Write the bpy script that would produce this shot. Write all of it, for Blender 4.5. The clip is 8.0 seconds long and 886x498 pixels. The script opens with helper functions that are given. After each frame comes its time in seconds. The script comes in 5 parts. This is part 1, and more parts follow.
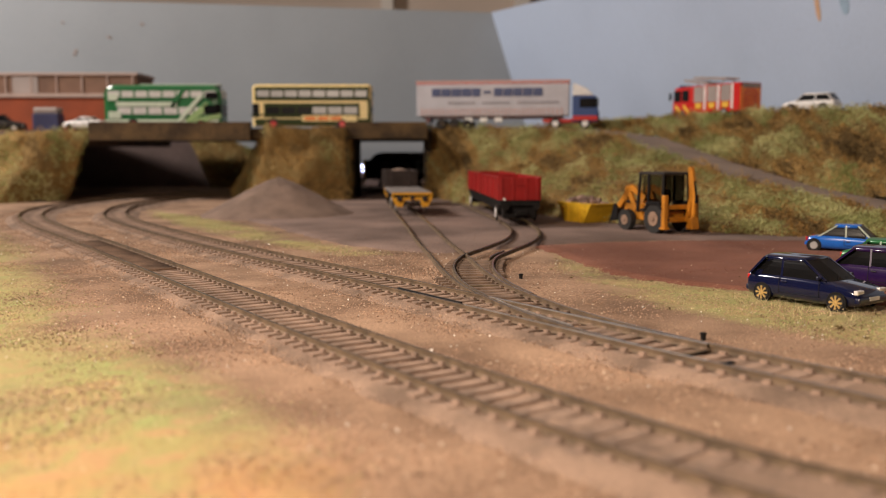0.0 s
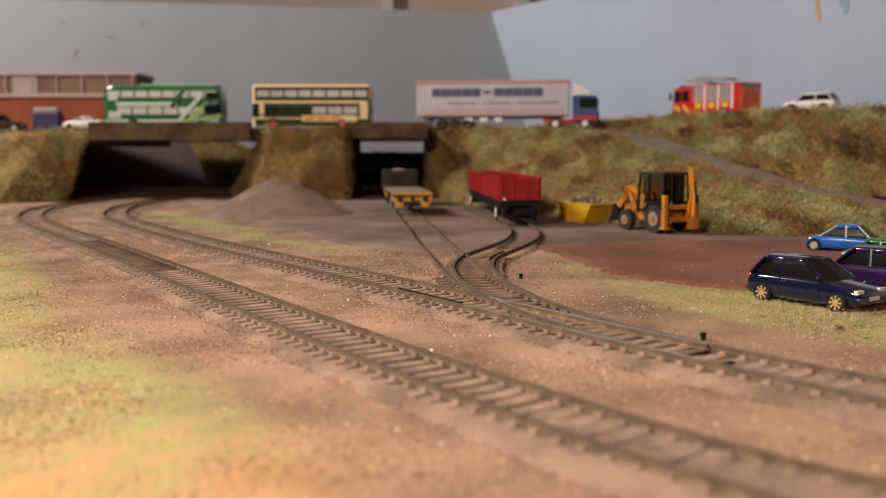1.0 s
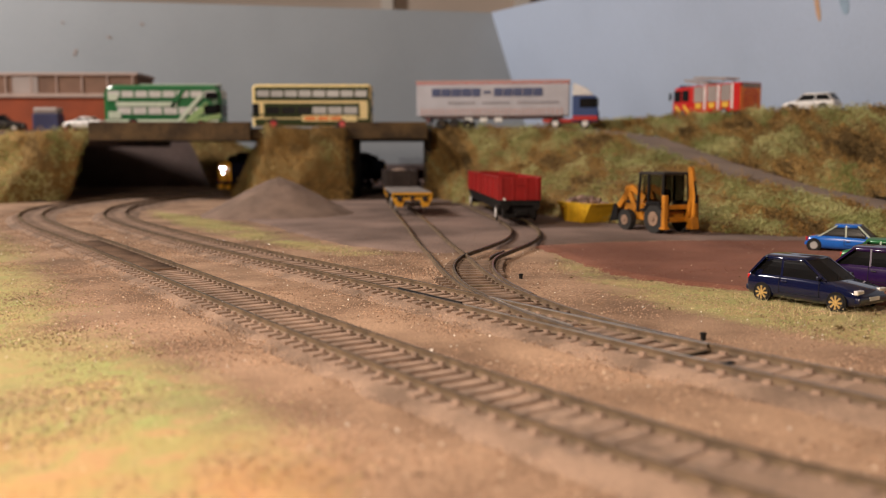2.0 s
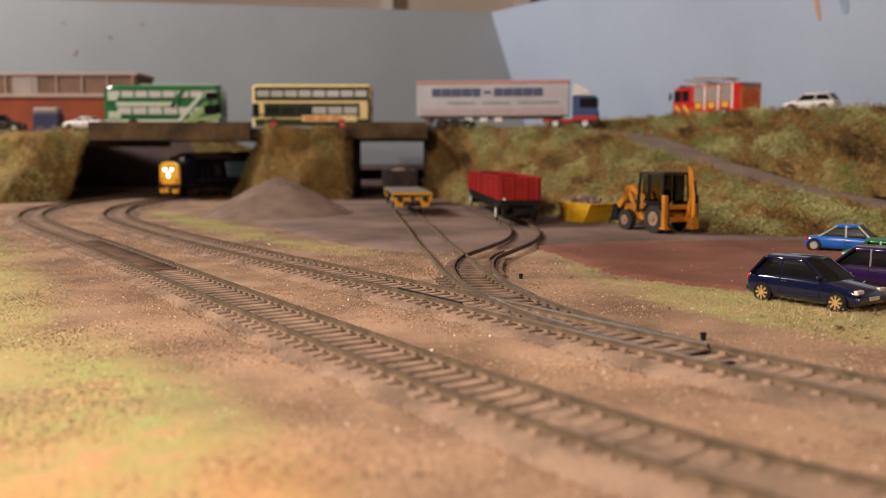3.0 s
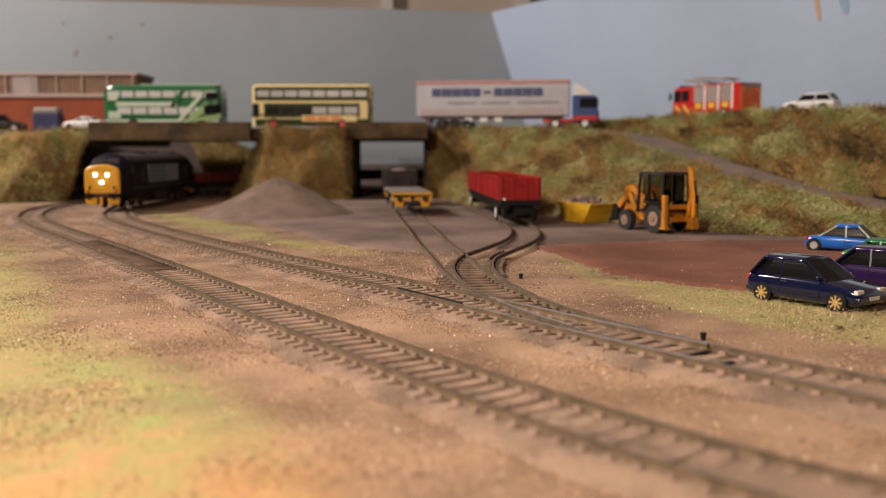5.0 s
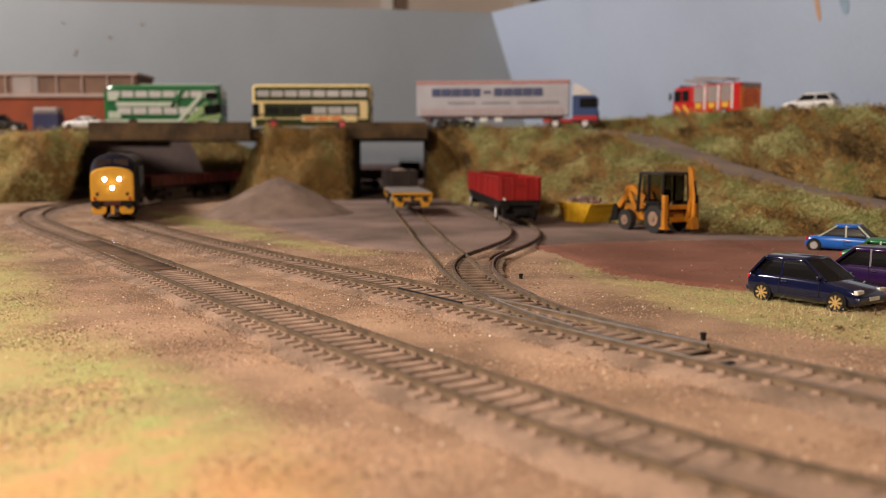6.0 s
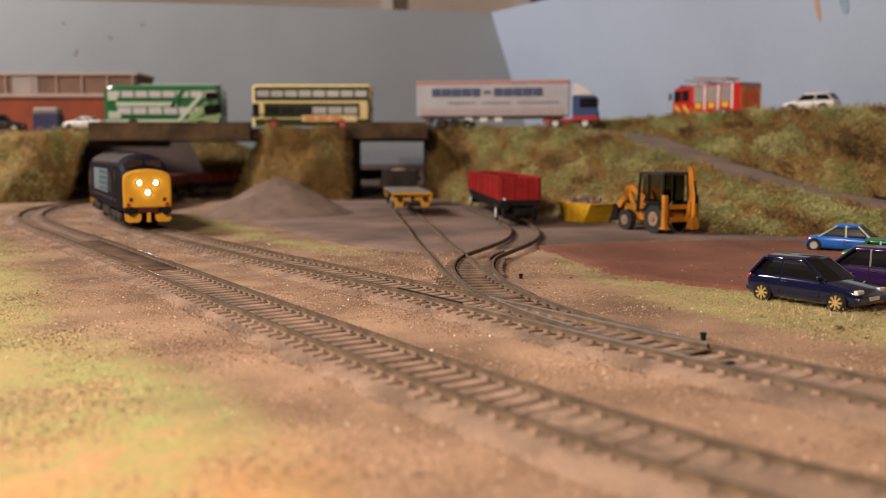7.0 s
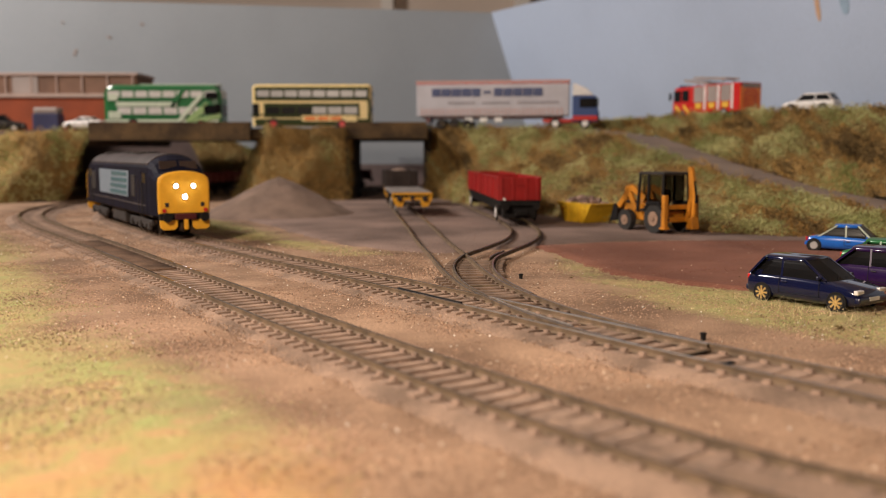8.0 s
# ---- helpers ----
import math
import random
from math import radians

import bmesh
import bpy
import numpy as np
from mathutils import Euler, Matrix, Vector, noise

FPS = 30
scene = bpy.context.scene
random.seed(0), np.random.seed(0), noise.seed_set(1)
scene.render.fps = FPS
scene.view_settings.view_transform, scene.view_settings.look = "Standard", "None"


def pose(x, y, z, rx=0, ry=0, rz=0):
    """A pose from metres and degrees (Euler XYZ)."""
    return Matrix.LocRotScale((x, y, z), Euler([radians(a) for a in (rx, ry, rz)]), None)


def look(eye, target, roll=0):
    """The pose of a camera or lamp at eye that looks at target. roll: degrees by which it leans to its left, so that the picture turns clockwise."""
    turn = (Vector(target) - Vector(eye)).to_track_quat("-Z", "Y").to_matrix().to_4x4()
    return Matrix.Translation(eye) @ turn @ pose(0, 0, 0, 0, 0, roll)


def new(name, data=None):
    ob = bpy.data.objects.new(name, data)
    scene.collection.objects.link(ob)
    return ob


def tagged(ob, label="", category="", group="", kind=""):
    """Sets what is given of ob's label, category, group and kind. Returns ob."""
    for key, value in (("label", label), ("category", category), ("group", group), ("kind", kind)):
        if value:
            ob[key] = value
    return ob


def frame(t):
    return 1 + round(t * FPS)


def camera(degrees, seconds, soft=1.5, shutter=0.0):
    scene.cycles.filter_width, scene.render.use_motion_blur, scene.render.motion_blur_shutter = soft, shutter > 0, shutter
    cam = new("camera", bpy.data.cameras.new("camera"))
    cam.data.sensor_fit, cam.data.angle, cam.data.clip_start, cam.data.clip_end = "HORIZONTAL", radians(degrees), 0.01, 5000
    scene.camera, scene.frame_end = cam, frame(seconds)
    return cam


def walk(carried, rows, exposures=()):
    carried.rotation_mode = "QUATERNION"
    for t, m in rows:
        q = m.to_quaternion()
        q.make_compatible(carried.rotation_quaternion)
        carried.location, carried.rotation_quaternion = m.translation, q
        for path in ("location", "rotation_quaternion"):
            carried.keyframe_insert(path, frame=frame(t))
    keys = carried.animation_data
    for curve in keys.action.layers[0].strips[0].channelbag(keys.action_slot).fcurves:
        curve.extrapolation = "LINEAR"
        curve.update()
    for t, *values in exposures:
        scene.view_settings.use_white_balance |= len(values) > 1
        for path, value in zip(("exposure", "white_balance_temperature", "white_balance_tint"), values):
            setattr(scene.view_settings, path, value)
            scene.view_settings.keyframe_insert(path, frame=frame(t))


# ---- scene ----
MM = 0.001
cam = camera(52.0, 8.0, 0.75)
EYE = pose(0, 0, 0.050, 90 - 6.132, 0, 0)
walk(cam, [(0.0, EYE), (8.0, EYE)], [(0.0, 0.0), (8.0, 0.0)])
cam.data.dof.use_dof = True
cam.data.dof.focus_distance = 0.36
cam.data.dof.aperture_fstop = 14.0


# ---- light: a warm room lamp above and before the layout, dim room round it ----
OO = Matrix.Scale(0.945, 4)


def P(x, y, z, rx=0, ry=0, rz=0):
    return pose(x * MM, y * MM, z * MM, rx, ry, rz)


world = bpy.data.worlds.new("room_air")
scene.world = world
world.use_nodes = True
world.node_tree.nodes["Background"].inputs[0].default_value = (1.0, 0.86, 0.74, 1)
world.node_tree.nodes["Background"].inputs[1].default_value = 0.05


def area_lamp(name, eye, target, size, watts, colour):
    data = bpy.data.lights.new(name, "AREA")
    data.shape, data.size, data.energy, data.color = "DISK", size, watts, colour
    ob = new(name, data)
    ob.matrix_world = look([v * MM for v in eye], [v * MM for v in target])
    return ob


area_lamp("desk_lamp_light", (-260, -70, 335), (-30, 215, 0), 0.08, 4.4, (1.0, 0.80, 0.63))
area_lamp("ceiling_lamp_light", (-1170, 720, 930), (300, 1150, 40), 0.3, 21.5, (1.0, 0.905, 0.835))


# ---- materials ----
def shader(name, base, rough=0.6, metal=0.0, var=0.25, scale=300.0, fine=3000.0, bump=0.0, tint=None, coat=0.0, spec=0.5, island=0.0, rnd=0.0, cut=(0.35, 0.65), bumpscale=None):
    """A surface with stains at one scale and grain at another, and fine relief."""
    m = bpy.data.materials.new(name)
    m.use_nodes = True
    nt = m.node_tree
    n, l = nt.nodes, nt.links
    bs = n["Principled BSDF"]
    bs.inputs["Roughness"].default_value = rough
    bs.inputs["Metallic"].default_value = metal
    bs.inputs["Coat Weight"].default_value = coat
    bs.inputs["Coat Roughness"].default_value = 0.06
    bs.inputs["Specular IOR Level"].default_value = spec
    co = n.new("ShaderNodeTexCoord")
    geo = n.new("ShaderNodeNewGeometry")
    dark = [c * (1 - var) for c in base]
    light = tint if tint else [min(1, c * (1 + var)) for c in base]
    a = n.new("ShaderNodeTexNoise")
    a.inputs["Scale"].default_value, a.inputs["Detail"].default_value = scale, 6
    l.new(geo.outputs["Position"] if island < 0 else co.outputs["Object"], a.inputs["Vector"])
    ramp = n.new("ShaderNodeMapRange")
    ramp.inputs[1].default_value, ramp.inputs[2].default_value = cut
    l.new(a.outputs["Fac"], ramp.inputs[0])
    mix = n.new("ShaderNodeMix")
    mix.data_type = "RGBA"
    mix.inputs[6].default_value, mix.inputs[7].default_value = (*dark, 1), (*light, 1)
    l.new(ramp.outputs[0], mix.inputs[0])
    b = n.new("ShaderNodeTexNoise")
    b.inputs["Scale"].default_value, b.inputs["Detail"].default_value = fine, 4
    l.new(co.outputs["Object"], b.inputs["Vector"])
    vals = n.new("ShaderNodeMapRange")
    vals.inputs[1].default_value, vals.inputs[2].default_value = 0.3, 0.7
    vals.inputs[3].default_value, vals.inputs[4].default_value = 1 - var * 0.8, 1 + var * 0.8
    l.new(b.outputs["Fac"], vals.inputs[0])
    last = vals.outputs[0]
    for src, amount in ((geo.outputs["Random Per Island"], abs(island)), (None, rnd)):
        if amount:
            if src is None:
                src = n.new("ShaderNodeObjectInfo").outputs["Random"]
            r = n.new("ShaderNodeMapRange")
            r.inputs[3].default_value, r.inputs[4].default_value = 1 - amount, 1 + amount
            l.new(src, r.inputs[0])
            mu = n.new("ShaderNodeMath")
            mu.operation = "MULTIPLY"
            l.new(last, mu.inputs[0]), l.new(r.outputs[0], mu.inputs[1])
            last = mu.outputs[0]
    hsv = n.new("ShaderNodeHueSaturation")
    l.new(mix.outputs[2], hsv.inputs["Color"]), l.new(last, hsv.inputs["Value"])
    l.new(hsv.outputs["Color"], bs.inputs["Base Color"])
    if bump:
        bp = n.new("ShaderNodeBump")
        bp.inputs["Strength"].default_value, bp.inputs["Distance"].default_value = bump, 0.0006
        src = b.outputs["Fac"]
        if bumpscale:
            c = n.new("ShaderNodeTexNoise")
            c.inputs["Scale"].default_value, c.inputs["Detail"].default_value = bumpscale, 5
            l.new(co.outputs["Object"], c.inputs["Vector"])
            src = c.outputs["Fac"]
        l.new(src, bp.inputs["Height"])
        l.new(bp.outputs["Normal"], bs.inputs["Normal"])
    return m


def glow(name, colour, power):
    m = bpy.data.materials.new(name)
    m.use_nodes = True
    bs = m.node_tree.nodes["Principled BSDF"]
    bs.inputs["Base Color"].default_value = (*colour, 1)
    bs.inputs["Emission Color"].default_value = (*colour, 1)
    bs.inputs["Emission Strength"].default_value = power
    return m


def gloss(name, colour, rough=0.25, coat=0.6, metal=0.0):
    return shader(name, colour, rough, metal, 0.06, 200, 4000, coat=coat)


M = dict(
    soil=shader("brown_scatter_ground", (0.265, 0.158, 0.096), 0.95, 0, 0.34, 24, 1300, 1.0, bumpscale=1300, tint=(0.42, 0.27, 0.175)),
    ballast=shader("ballast_grain", (0.40, 0.275, 0.195), 0.9, 0, 0.2, 60, 2500, island=-0.35),
    bed=shader("ballast_bed", (0.245, 0.165, 0.118), 0.95, 0, 0.35, 60, 1800, 0.8, bumpscale=1500),
    yard=shader("grey_ash_yard", (0.172, 0.115, 0.094), 0.92, 0, 0.3, 14, 1400, 0.6, tint=(0.25, 0.172, 0.142), bumpscale=900),
    redyard=shader("red_ash_yard", (0.20, 0.072, 0.042), 0.92, 0, 0.28, 16, 1400, 0.6, tint=(0.245, 0.102, 0.066), bumpscale=900),
    road=shader("dusty_road", (0.235, 0.175, 0.14), 0.9, 0, 0.18, 25, 1500, 0.3),
    rail=shader("weathered_rail_side", (0.145, 0.10, 0.062), 0.7, 0.1, 0.3, 200, 3000),
    infill=shader("dusty_infill_board", (0.125, 0.078, 0.052), 0.95, 0, 0.4, 60, 1500, 0.8, spec=0.15),
    timber=shader("dark_turnout_timber", (0.165, 0.11, 0.078), 0.95, 0, 0.35, 150, 2500, 0.8, rnd=0.2, bumpscale=1200),
    tunnel=shader("brown_tunnel_board", (0.15, 0.105, 0.095), 0.8, 0, 0.2, 12, 300),
    railtop=shader("worn_rail_top", (0.30, 0.25, 0.20), 0.2, 0.9, 0.3, 60, 2500),
    steel=shader("bright_blade_steel", (0.74, 0.73, 0.72), 0.32, 0.9, 0.2, 60, 2500),
    sleeper=shader("weathered_sleeper", (0.25, 0.172, 0.128), 0.95, 0, 0.3, 150, 2500, 0.8, rnd=0.2, bumpscale=1200),
    bank=shader("bank_scatter", (0.19, 0.115, 0.035), 1.0, 0, 0.3, 22, 900, 1.0, tint=(0.29, 0.18, 0.06), bumpscale=500),
    flock=shader("bank_flock", (0.27, 0.205, 0.072), 1.0, 0, 0.2, 20, 900, 0.4, tint=(0.40, 0.315, 0.135), island=-0.15),
    flockgreen=shader("green_flock", (0.27, 0.31, 0.085), 1.0, 0, 0.2, 26, 900, 0.4, tint=(0.60, 0.57, 0.27), island=-0.25),
    flockdark=shader("dark_flock", (0.11, 0.07, 0.025), 1.0, 0, 0.2, 40, 900, 0.4, island=-0.3),
    grass=shader("static_grass", (0.345, 0.385, 0.145), 0.8, 0, 0.2, 30, 700, island=-0.3, tint=(0.45, 0.43, 0.19)),
    straw=shader("straw_grass", (0.66, 0.52, 0.30), 0.8, 0, 0.15, 30, 700, island=-0.3),
    turf=shader("green_turf_scatter", (0.33, 0.31, 0.10), 1.0, 0, 0.25, 30, 1200, 0.6, tint=(0.40, 0.33, 0.15), bumpscale=900),
    concrete=shader("brown_concrete_deck", (0.085, 0.050, 0.022), 0.9, 0, 0.5, 40, 900, 0.6, tint=(0.14, 0.085, 0.034)),
    darkboard=shader("dark_board", (0.17, 0.125, 0.12), 0.8, 0, 0.2, 12, 300),
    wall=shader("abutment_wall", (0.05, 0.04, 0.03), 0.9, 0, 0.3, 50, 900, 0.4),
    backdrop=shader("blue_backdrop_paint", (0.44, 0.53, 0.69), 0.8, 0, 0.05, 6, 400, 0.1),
    beige=shader("beige_wall_paint", (0.62, 0.52, 0.44), 0.85, 0, 0.05, 4, 200),
    ceil=shader("ceiling_paint", (0.75, 0.70, 0.64), 0.9, 0, 0.04, 4, 200),
    woodstrip=shader("dark_wood_trim", (0.09, 0.04, 0.025), 0.5, 0, 0.3, 40, 600),
    gravel=shader("gravel_heap", (0.185, 0.126, 0.096), 0.95, 0, 0.2, 60, 1500, 0.9, bumpscale=900),
    black=shader("matt_black_plastic", (0.010, 0.009, 0.009), 0.6, 0, 0.3, 200, 2000, spec=0.2),
    tyre=shader("tyre_rubber", (0.02, 0.018, 0.017), 0.8, 0, 0.3, 300, 2500),
    yellow=gloss("loco_yellow", (0.76, 0.38, 0.025), 0.4, 0.1),
    locoblue=shader("loco_dark_blue", (0.006, 0.006, 0.015), 0.6, 0, 0.4, 60, 1200, spec=0.1),
    locoroof=shader("weathered_roof_grey", (0.042, 0.031, 0.032), 0.65, 0, 0.3, 60, 1200),
    under=shader("dirty_underframe", (0.024, 0.018, 0.016), 0.8, 0, 0.3, 100, 1500),
    glass=shader("dark_glass", (0.008, 0.008, 0.009), 0.2, 0, 0.1, 100, 2000, spec=0.2),
    locoglass=shader("brown_tinted_glass", (0.045, 0.030, 0.026), 0.3, 0, 0.2, 100, 2000, spec=0.4),
    paleglass=gloss("pale_window", (0.62, 0.60, 0.58), 0.2, 0.4),
    white=gloss("white_paint", (0.78, 0.76, 0.74), 0.4, 0.2),
    cream=gloss("cream_paint", (0.80, 0.62, 0.28), 0.4, 0.2),
    busgreen=shader("dark_green_paint", (0.030, 0.042, 0.010), 0.5, 0, 0.06, 200, 4000, spec=0.15),
    green=gloss("bright_green_paint", (0.018, 0.14, 0.045), 0.3, 0.3),
    lime=gloss("lime_paint", (0.28, 0.42, 0.17), 0.4, 0.2),
    palegreen=gloss("pale_green_paint", (0.55, 0.62, 0.50), 0.4, 0.2),
    red=shader("red_wagon_paint", (0.31, 0.007, 0.007), 0.45, 0, 0.12, 60, 1200),
    redgloss=gloss("red_gloss", (0.55, 0.015, 0.012), 0.3, 0.4),
    orange=gloss("orange_red_paint", (0.80, 0.22, 0.03), 0.4, 0.2),
    digger=shader("digger_yellow", (0.52, 0.195, 0.012), 0.5, 0, 0.3, 60, 1500),
    skip=shader("skip_yellow", (0.62, 0.36, 0.015), 0.5, 0, 0.2, 80, 1500),
    navy=gloss("navy_car_paint", (0.003, 0.006, 0.034), 0.14, 1.0),
    azure=gloss("azure_car_paint", (0.008, 0.13, 0.56), 0.2, 1.0),
    purple=gloss("purple_car_paint", (0.020, 0.006, 0.055), 0.25, 0.8),
    carplastic=shader("dark_car_plastic", (0.025, 0.025, 0.03), 0.5, 0, 0.2, 100, 1500),
    gold=shader("gold_wheel_paint", (0.72, 0.50, 0.20), 0.35, 0.6, 0.2, 100, 1500),
    silver=shader("silver_paint", (0.55, 0.55, 0.55), 0.35, 0.6, 0.1, 100, 1500),
    lamp=gloss("lamp_lens", (0.75, 0.72, 0.68), 0.12, 0.6),
    redlamp=gloss("red_lamp_lens", (0.5, 0.02, 0.02), 0.2, 0.6),
    glowwhite=glow("lit_headlight", (0.66, 0.70, 1.0), 52.0),
    maroon=shader("maroon_coach_paint", (0.085, 0.012, 0.014), 0.4, 0, 0.2, 60, 1200),
    wagonbrown=shader("brown_wagon_body", (0.032, 0.021, 0.019), 0.7, 0, 0.3, 60, 1200),
    deckgrey=shader("grey_deck_boards", (0.20, 0.18, 0.17), 0.8, 0, 0.25, 60, 1500),
    trailer=shader("pale_trailer_curtain", (0.50, 0.49, 0.54), 0.55, 0, 0.06, 60, 900),
    trailertop=gloss("pinkish_trailer_trim", (0.60, 0.30, 0.25), 0.4, 0.2),
    lettering=gloss("navy_lettering", (0.05, 0.07, 0.17), 0.5, 0.1),
    truckblue=gloss("truck_blue", (0.015, 0.055, 0.20), 0.45, 0.05),
    bluemark=shader("blue_paint_smudge", (0.30, 0.42, 0.55), 0.8, 0, 0.1, 60, 900),
    orangemark=shader("orange_paint_drip", (0.56, 0.36, 0.24), 0.8, 0, 0.1, 60, 900),
    # backdrop blue darkened and greyed: the left board's weaker light, put into its colour
    shadedrop=shader("shaded_backdrop_paint", (0.33, 0.365, 0.40), 0.8, 0, 0.05, 6, 400, 0.1),
    brickred=shader("rust_orange_wall", (0.25, 0.048, 0.012), 0.75, 0, 0.15, 30, 900),
    brickbrown=shader("brown_cladding", (0.18, 0.10, 0.066), 0.8, 0, 0.2, 30, 900),
    trim=shader("pale_building_trim", (0.40, 0.30, 0.26), 0.7, 0, 0.1, 30, 900),
    panelgrey=shader("grey_panel", (0.32, 0.27, 0.25), 0.7, 0, 0.1, 30, 900),
    bluebox=shader("blue_container", (0.05, 0.055, 0.13), 0.5, 0, 0.2, 30, 900),
    rubble=shader("rubble", (0.22, 0.14, 0.11), 0.9, 0, 0.4, 200, 2000, island=0.4),
    soilgrain=shader("soil_grain", (0.38, 0.245, 0.165), 0.95, 0, 0.2, 40, 1500, island=-0.4, tint=(0.50, 0.335, 0.235)),
    palegrain=shader("pale_grain", (0.66, 0.52, 0.39), 0.7, 0, 0.1, 40, 1500, island=-0.2),
    darkgrain=shader("dark_grain", (0.20, 0.125, 0.08), 0.9, 0, 0.2, 40, 1500, island=-0.3),
    turfgrain=shader("turf_grain", (0.345, 0.35, 0.14), 0.95, 0, 0.2, 30, 1500, island=-0.3, tint=(0.46, 0.38, 0.20)),
    rustgrain=shader("rust_orange_grain", (0.55, 0.30, 0.14), 0.95, 0, 0.2, 30, 1500, island=-0.3, tint=(0.60, 0.40, 0.20)),
    glint=shader("pale_crystal_grain", (0.92, 0.86, 0.78), 0.25, 0, 0.05, 40, 1500),
    flockbrown=shader("ochre_flock", (0.35, 0.20, 0.058), 1.0, 0, 0.2, 20, 900, 0.4, tint=(0.48, 0.305, 0.10), island=-0.2),
    paleblue=gloss("pale_blue_panel", (0.20, 0.26, 0.33), 0.4, 0.1),
    teal=gloss("teal_stripe", (0.045, 0.13, 0.16), 0.4, 0.1),
    navycar=gloss("navy_bumper_plastic", (0.006, 0.008, 0.035), 0.3, 0.5),
    palewin=gloss("pale_lit_window", (0.42, 0.41, 0.40), 0.25, 0.4),
    lettergrey=gloss("grey_lettering", (0.30, 0.28, 0.32), 0.5, 0.1),
    dustyrim=shader("dusty_rim", (0.30, 0.19, 0.13), 0.8, 0, 0.25, 100, 1500),
    foamgold=gloss("gold_patch", (0.75, 0.45, 0.05), 0.5, 0.1),
)


def turf_cover(m):
    """Green turf where the ground carries it, by the ground's own cover value and a fine noise."""
    n, l = m.node_tree.nodes, m.node_tree.links
    bs = n["Principled BSDF"]
    old = bs.inputs["Base Color"].links[0].from_socket
    at = n.new("ShaderNodeAttribute")
    at.attribute_name = "turf"
    no = n.new("ShaderNodeTexNoise")
    no.inputs["Scale"].default_value, no.inputs["Detail"].default_value = 260, 8
    add = n.new("ShaderNodeMath")
    add.operation = "ADD"
    l.new(at.outputs["Fac"], add.inputs[0]), l.new(no.outputs["Fac"], add.inputs[1])
    r = n.new("ShaderNodeMapRange")
    r.inputs[1].default_value, r.inputs[2].default_value = 0.78, 1.25
    l.new(add.outputs[0], r.inputs[0])
    tint = n.new("ShaderNodeTexNoise")
    tint.inputs["Scale"].default_value, tint.inputs["Detail"].default_value = 18, 6
    pick = n.new("ShaderNodeMix")
    pick.data_type = "RGBA"
    pick.inputs[6].default_value, pick.inputs[7].default_value = (0.46, 0.31, 0.15, 1), (0.335, 0.365, 0.13, 1)
    k = n.new("ShaderNodeMapRange")
    k.inputs[1].default_value, k.inputs[2].default_value = 0.33, 0.67
    l.new(tint.outputs["Fac"], k.inputs[0]), l.new(k.outputs[0], pick.inputs[0])
    mix = n.new("ShaderNodeMix")
    mix.data_type = "RGBA"
    l.new(r.outputs[0], mix.inputs[0]), l.new(old, mix.inputs[6]), l.new(pick.outputs[2], mix.inputs[7])
    rust = n.new("ShaderNodeAttribute")
    rust.attribute_name = "rust"
    patch = n.new("ShaderNodeMix")
    patch.data_type = "RGBA"
    patch.inputs[7].default_value = (0.56, 0.29, 0.13, 1)
    l.new(rust.outputs["Fac"], patch.inputs[0]), l.new(mix.outputs[2], patch.inputs[6])
    l.new(patch.outputs[2], bs.inputs["Base Color"])


turf_cover(M["soil"])


def clear_glass():
    m = bpy.data.materials.new("clear_glass")
    m.use_nodes = True
    n, l = m.node_tree.nodes, m.node_tree.links
    bs = n["Principled BSDF"]
    bs.inputs["Base Color"].default_value = (0.25, 0.25, 0.26, 1)
    bs.inputs["Roughness"].default_value = 0.04
    bs.inputs["Transmission Weight"].default_value = 1.0
    bs.inputs["IOR"].default_value = 1.1
    return m


M["clearglass"] = clear_glass()


# ---- mesh helpers: all in millimetres ----
def part(name, bm, material, parent=None, label="", at=None, smooth=False):
    """Links a bmesh (in mm) as one mesh object."""
    me = bpy.data.meshes.new(name)
    bmesh.ops.scale(bm, vec=(MM, MM, MM), verts=bm.verts)
    bmesh.ops.recalc_face_normals(bm, faces=bm.faces)
    bm.to_mesh(me)
    bm.free()
    mats = material if isinstance(material, (list, tuple)) else [material]
    for x in mats:
        me.materials.append(x)
    if smooth:
        for p in me.polygons:
            p.use_smooth = True
    ob = new(name, me)
    if parent:
        ob.parent = parent
    if at is not None:
        ob.matrix_basis = at
    if label:
        tagged(ob, label)
    return ob


def thing(name, label, category, at=None, group="", kind=""):
    ob = new(name)
    ob.empty_display_size = 0.01
    if at is not None:
        ob.matrix_basis = at
    return tagged(ob, label, category, group, kind)


def box(bm, cx, cy, cz, sx, sy, sz, bevel=0.0, m=None, mat=0):
    """A box by its centre and size, bevelled."""
    r = bmesh.ops.create_cube(bm, size=1.0)
    vs = r["verts"]
    bmesh.ops.scale(bm, vec=(sx, sy, sz), verts=vs)
    fs = list({f for v in vs for f in v.link_faces})
    if bevel:
        es = list({e for v in vs for e in v.link_edges})
        g = bmesh.ops.bevel(bm, geom=es, offset=bevel, segments=2, affect="EDGES", profile=0.5)
        vs = list({v for f in g["faces"] for v in f.verts} | {v for v in vs if v.is_valid})
        seen, stack = set(vs), list(vs)
        while stack:
            for e in stack.pop().link_edges:
                for w in e.verts:
                    if w not in seen:
                        seen.add(w), stack.append(w)
        vs = list(seen)
        fs = list({f for v in vs for f in v.link_faces})
    t = Matrix.Translation((cx, cy, cz))
    bmesh.ops.transform(bm, matrix=(m @ t) if m else t, verts=vs)
    for f in fs:
        f.material_index = mat
    return vs


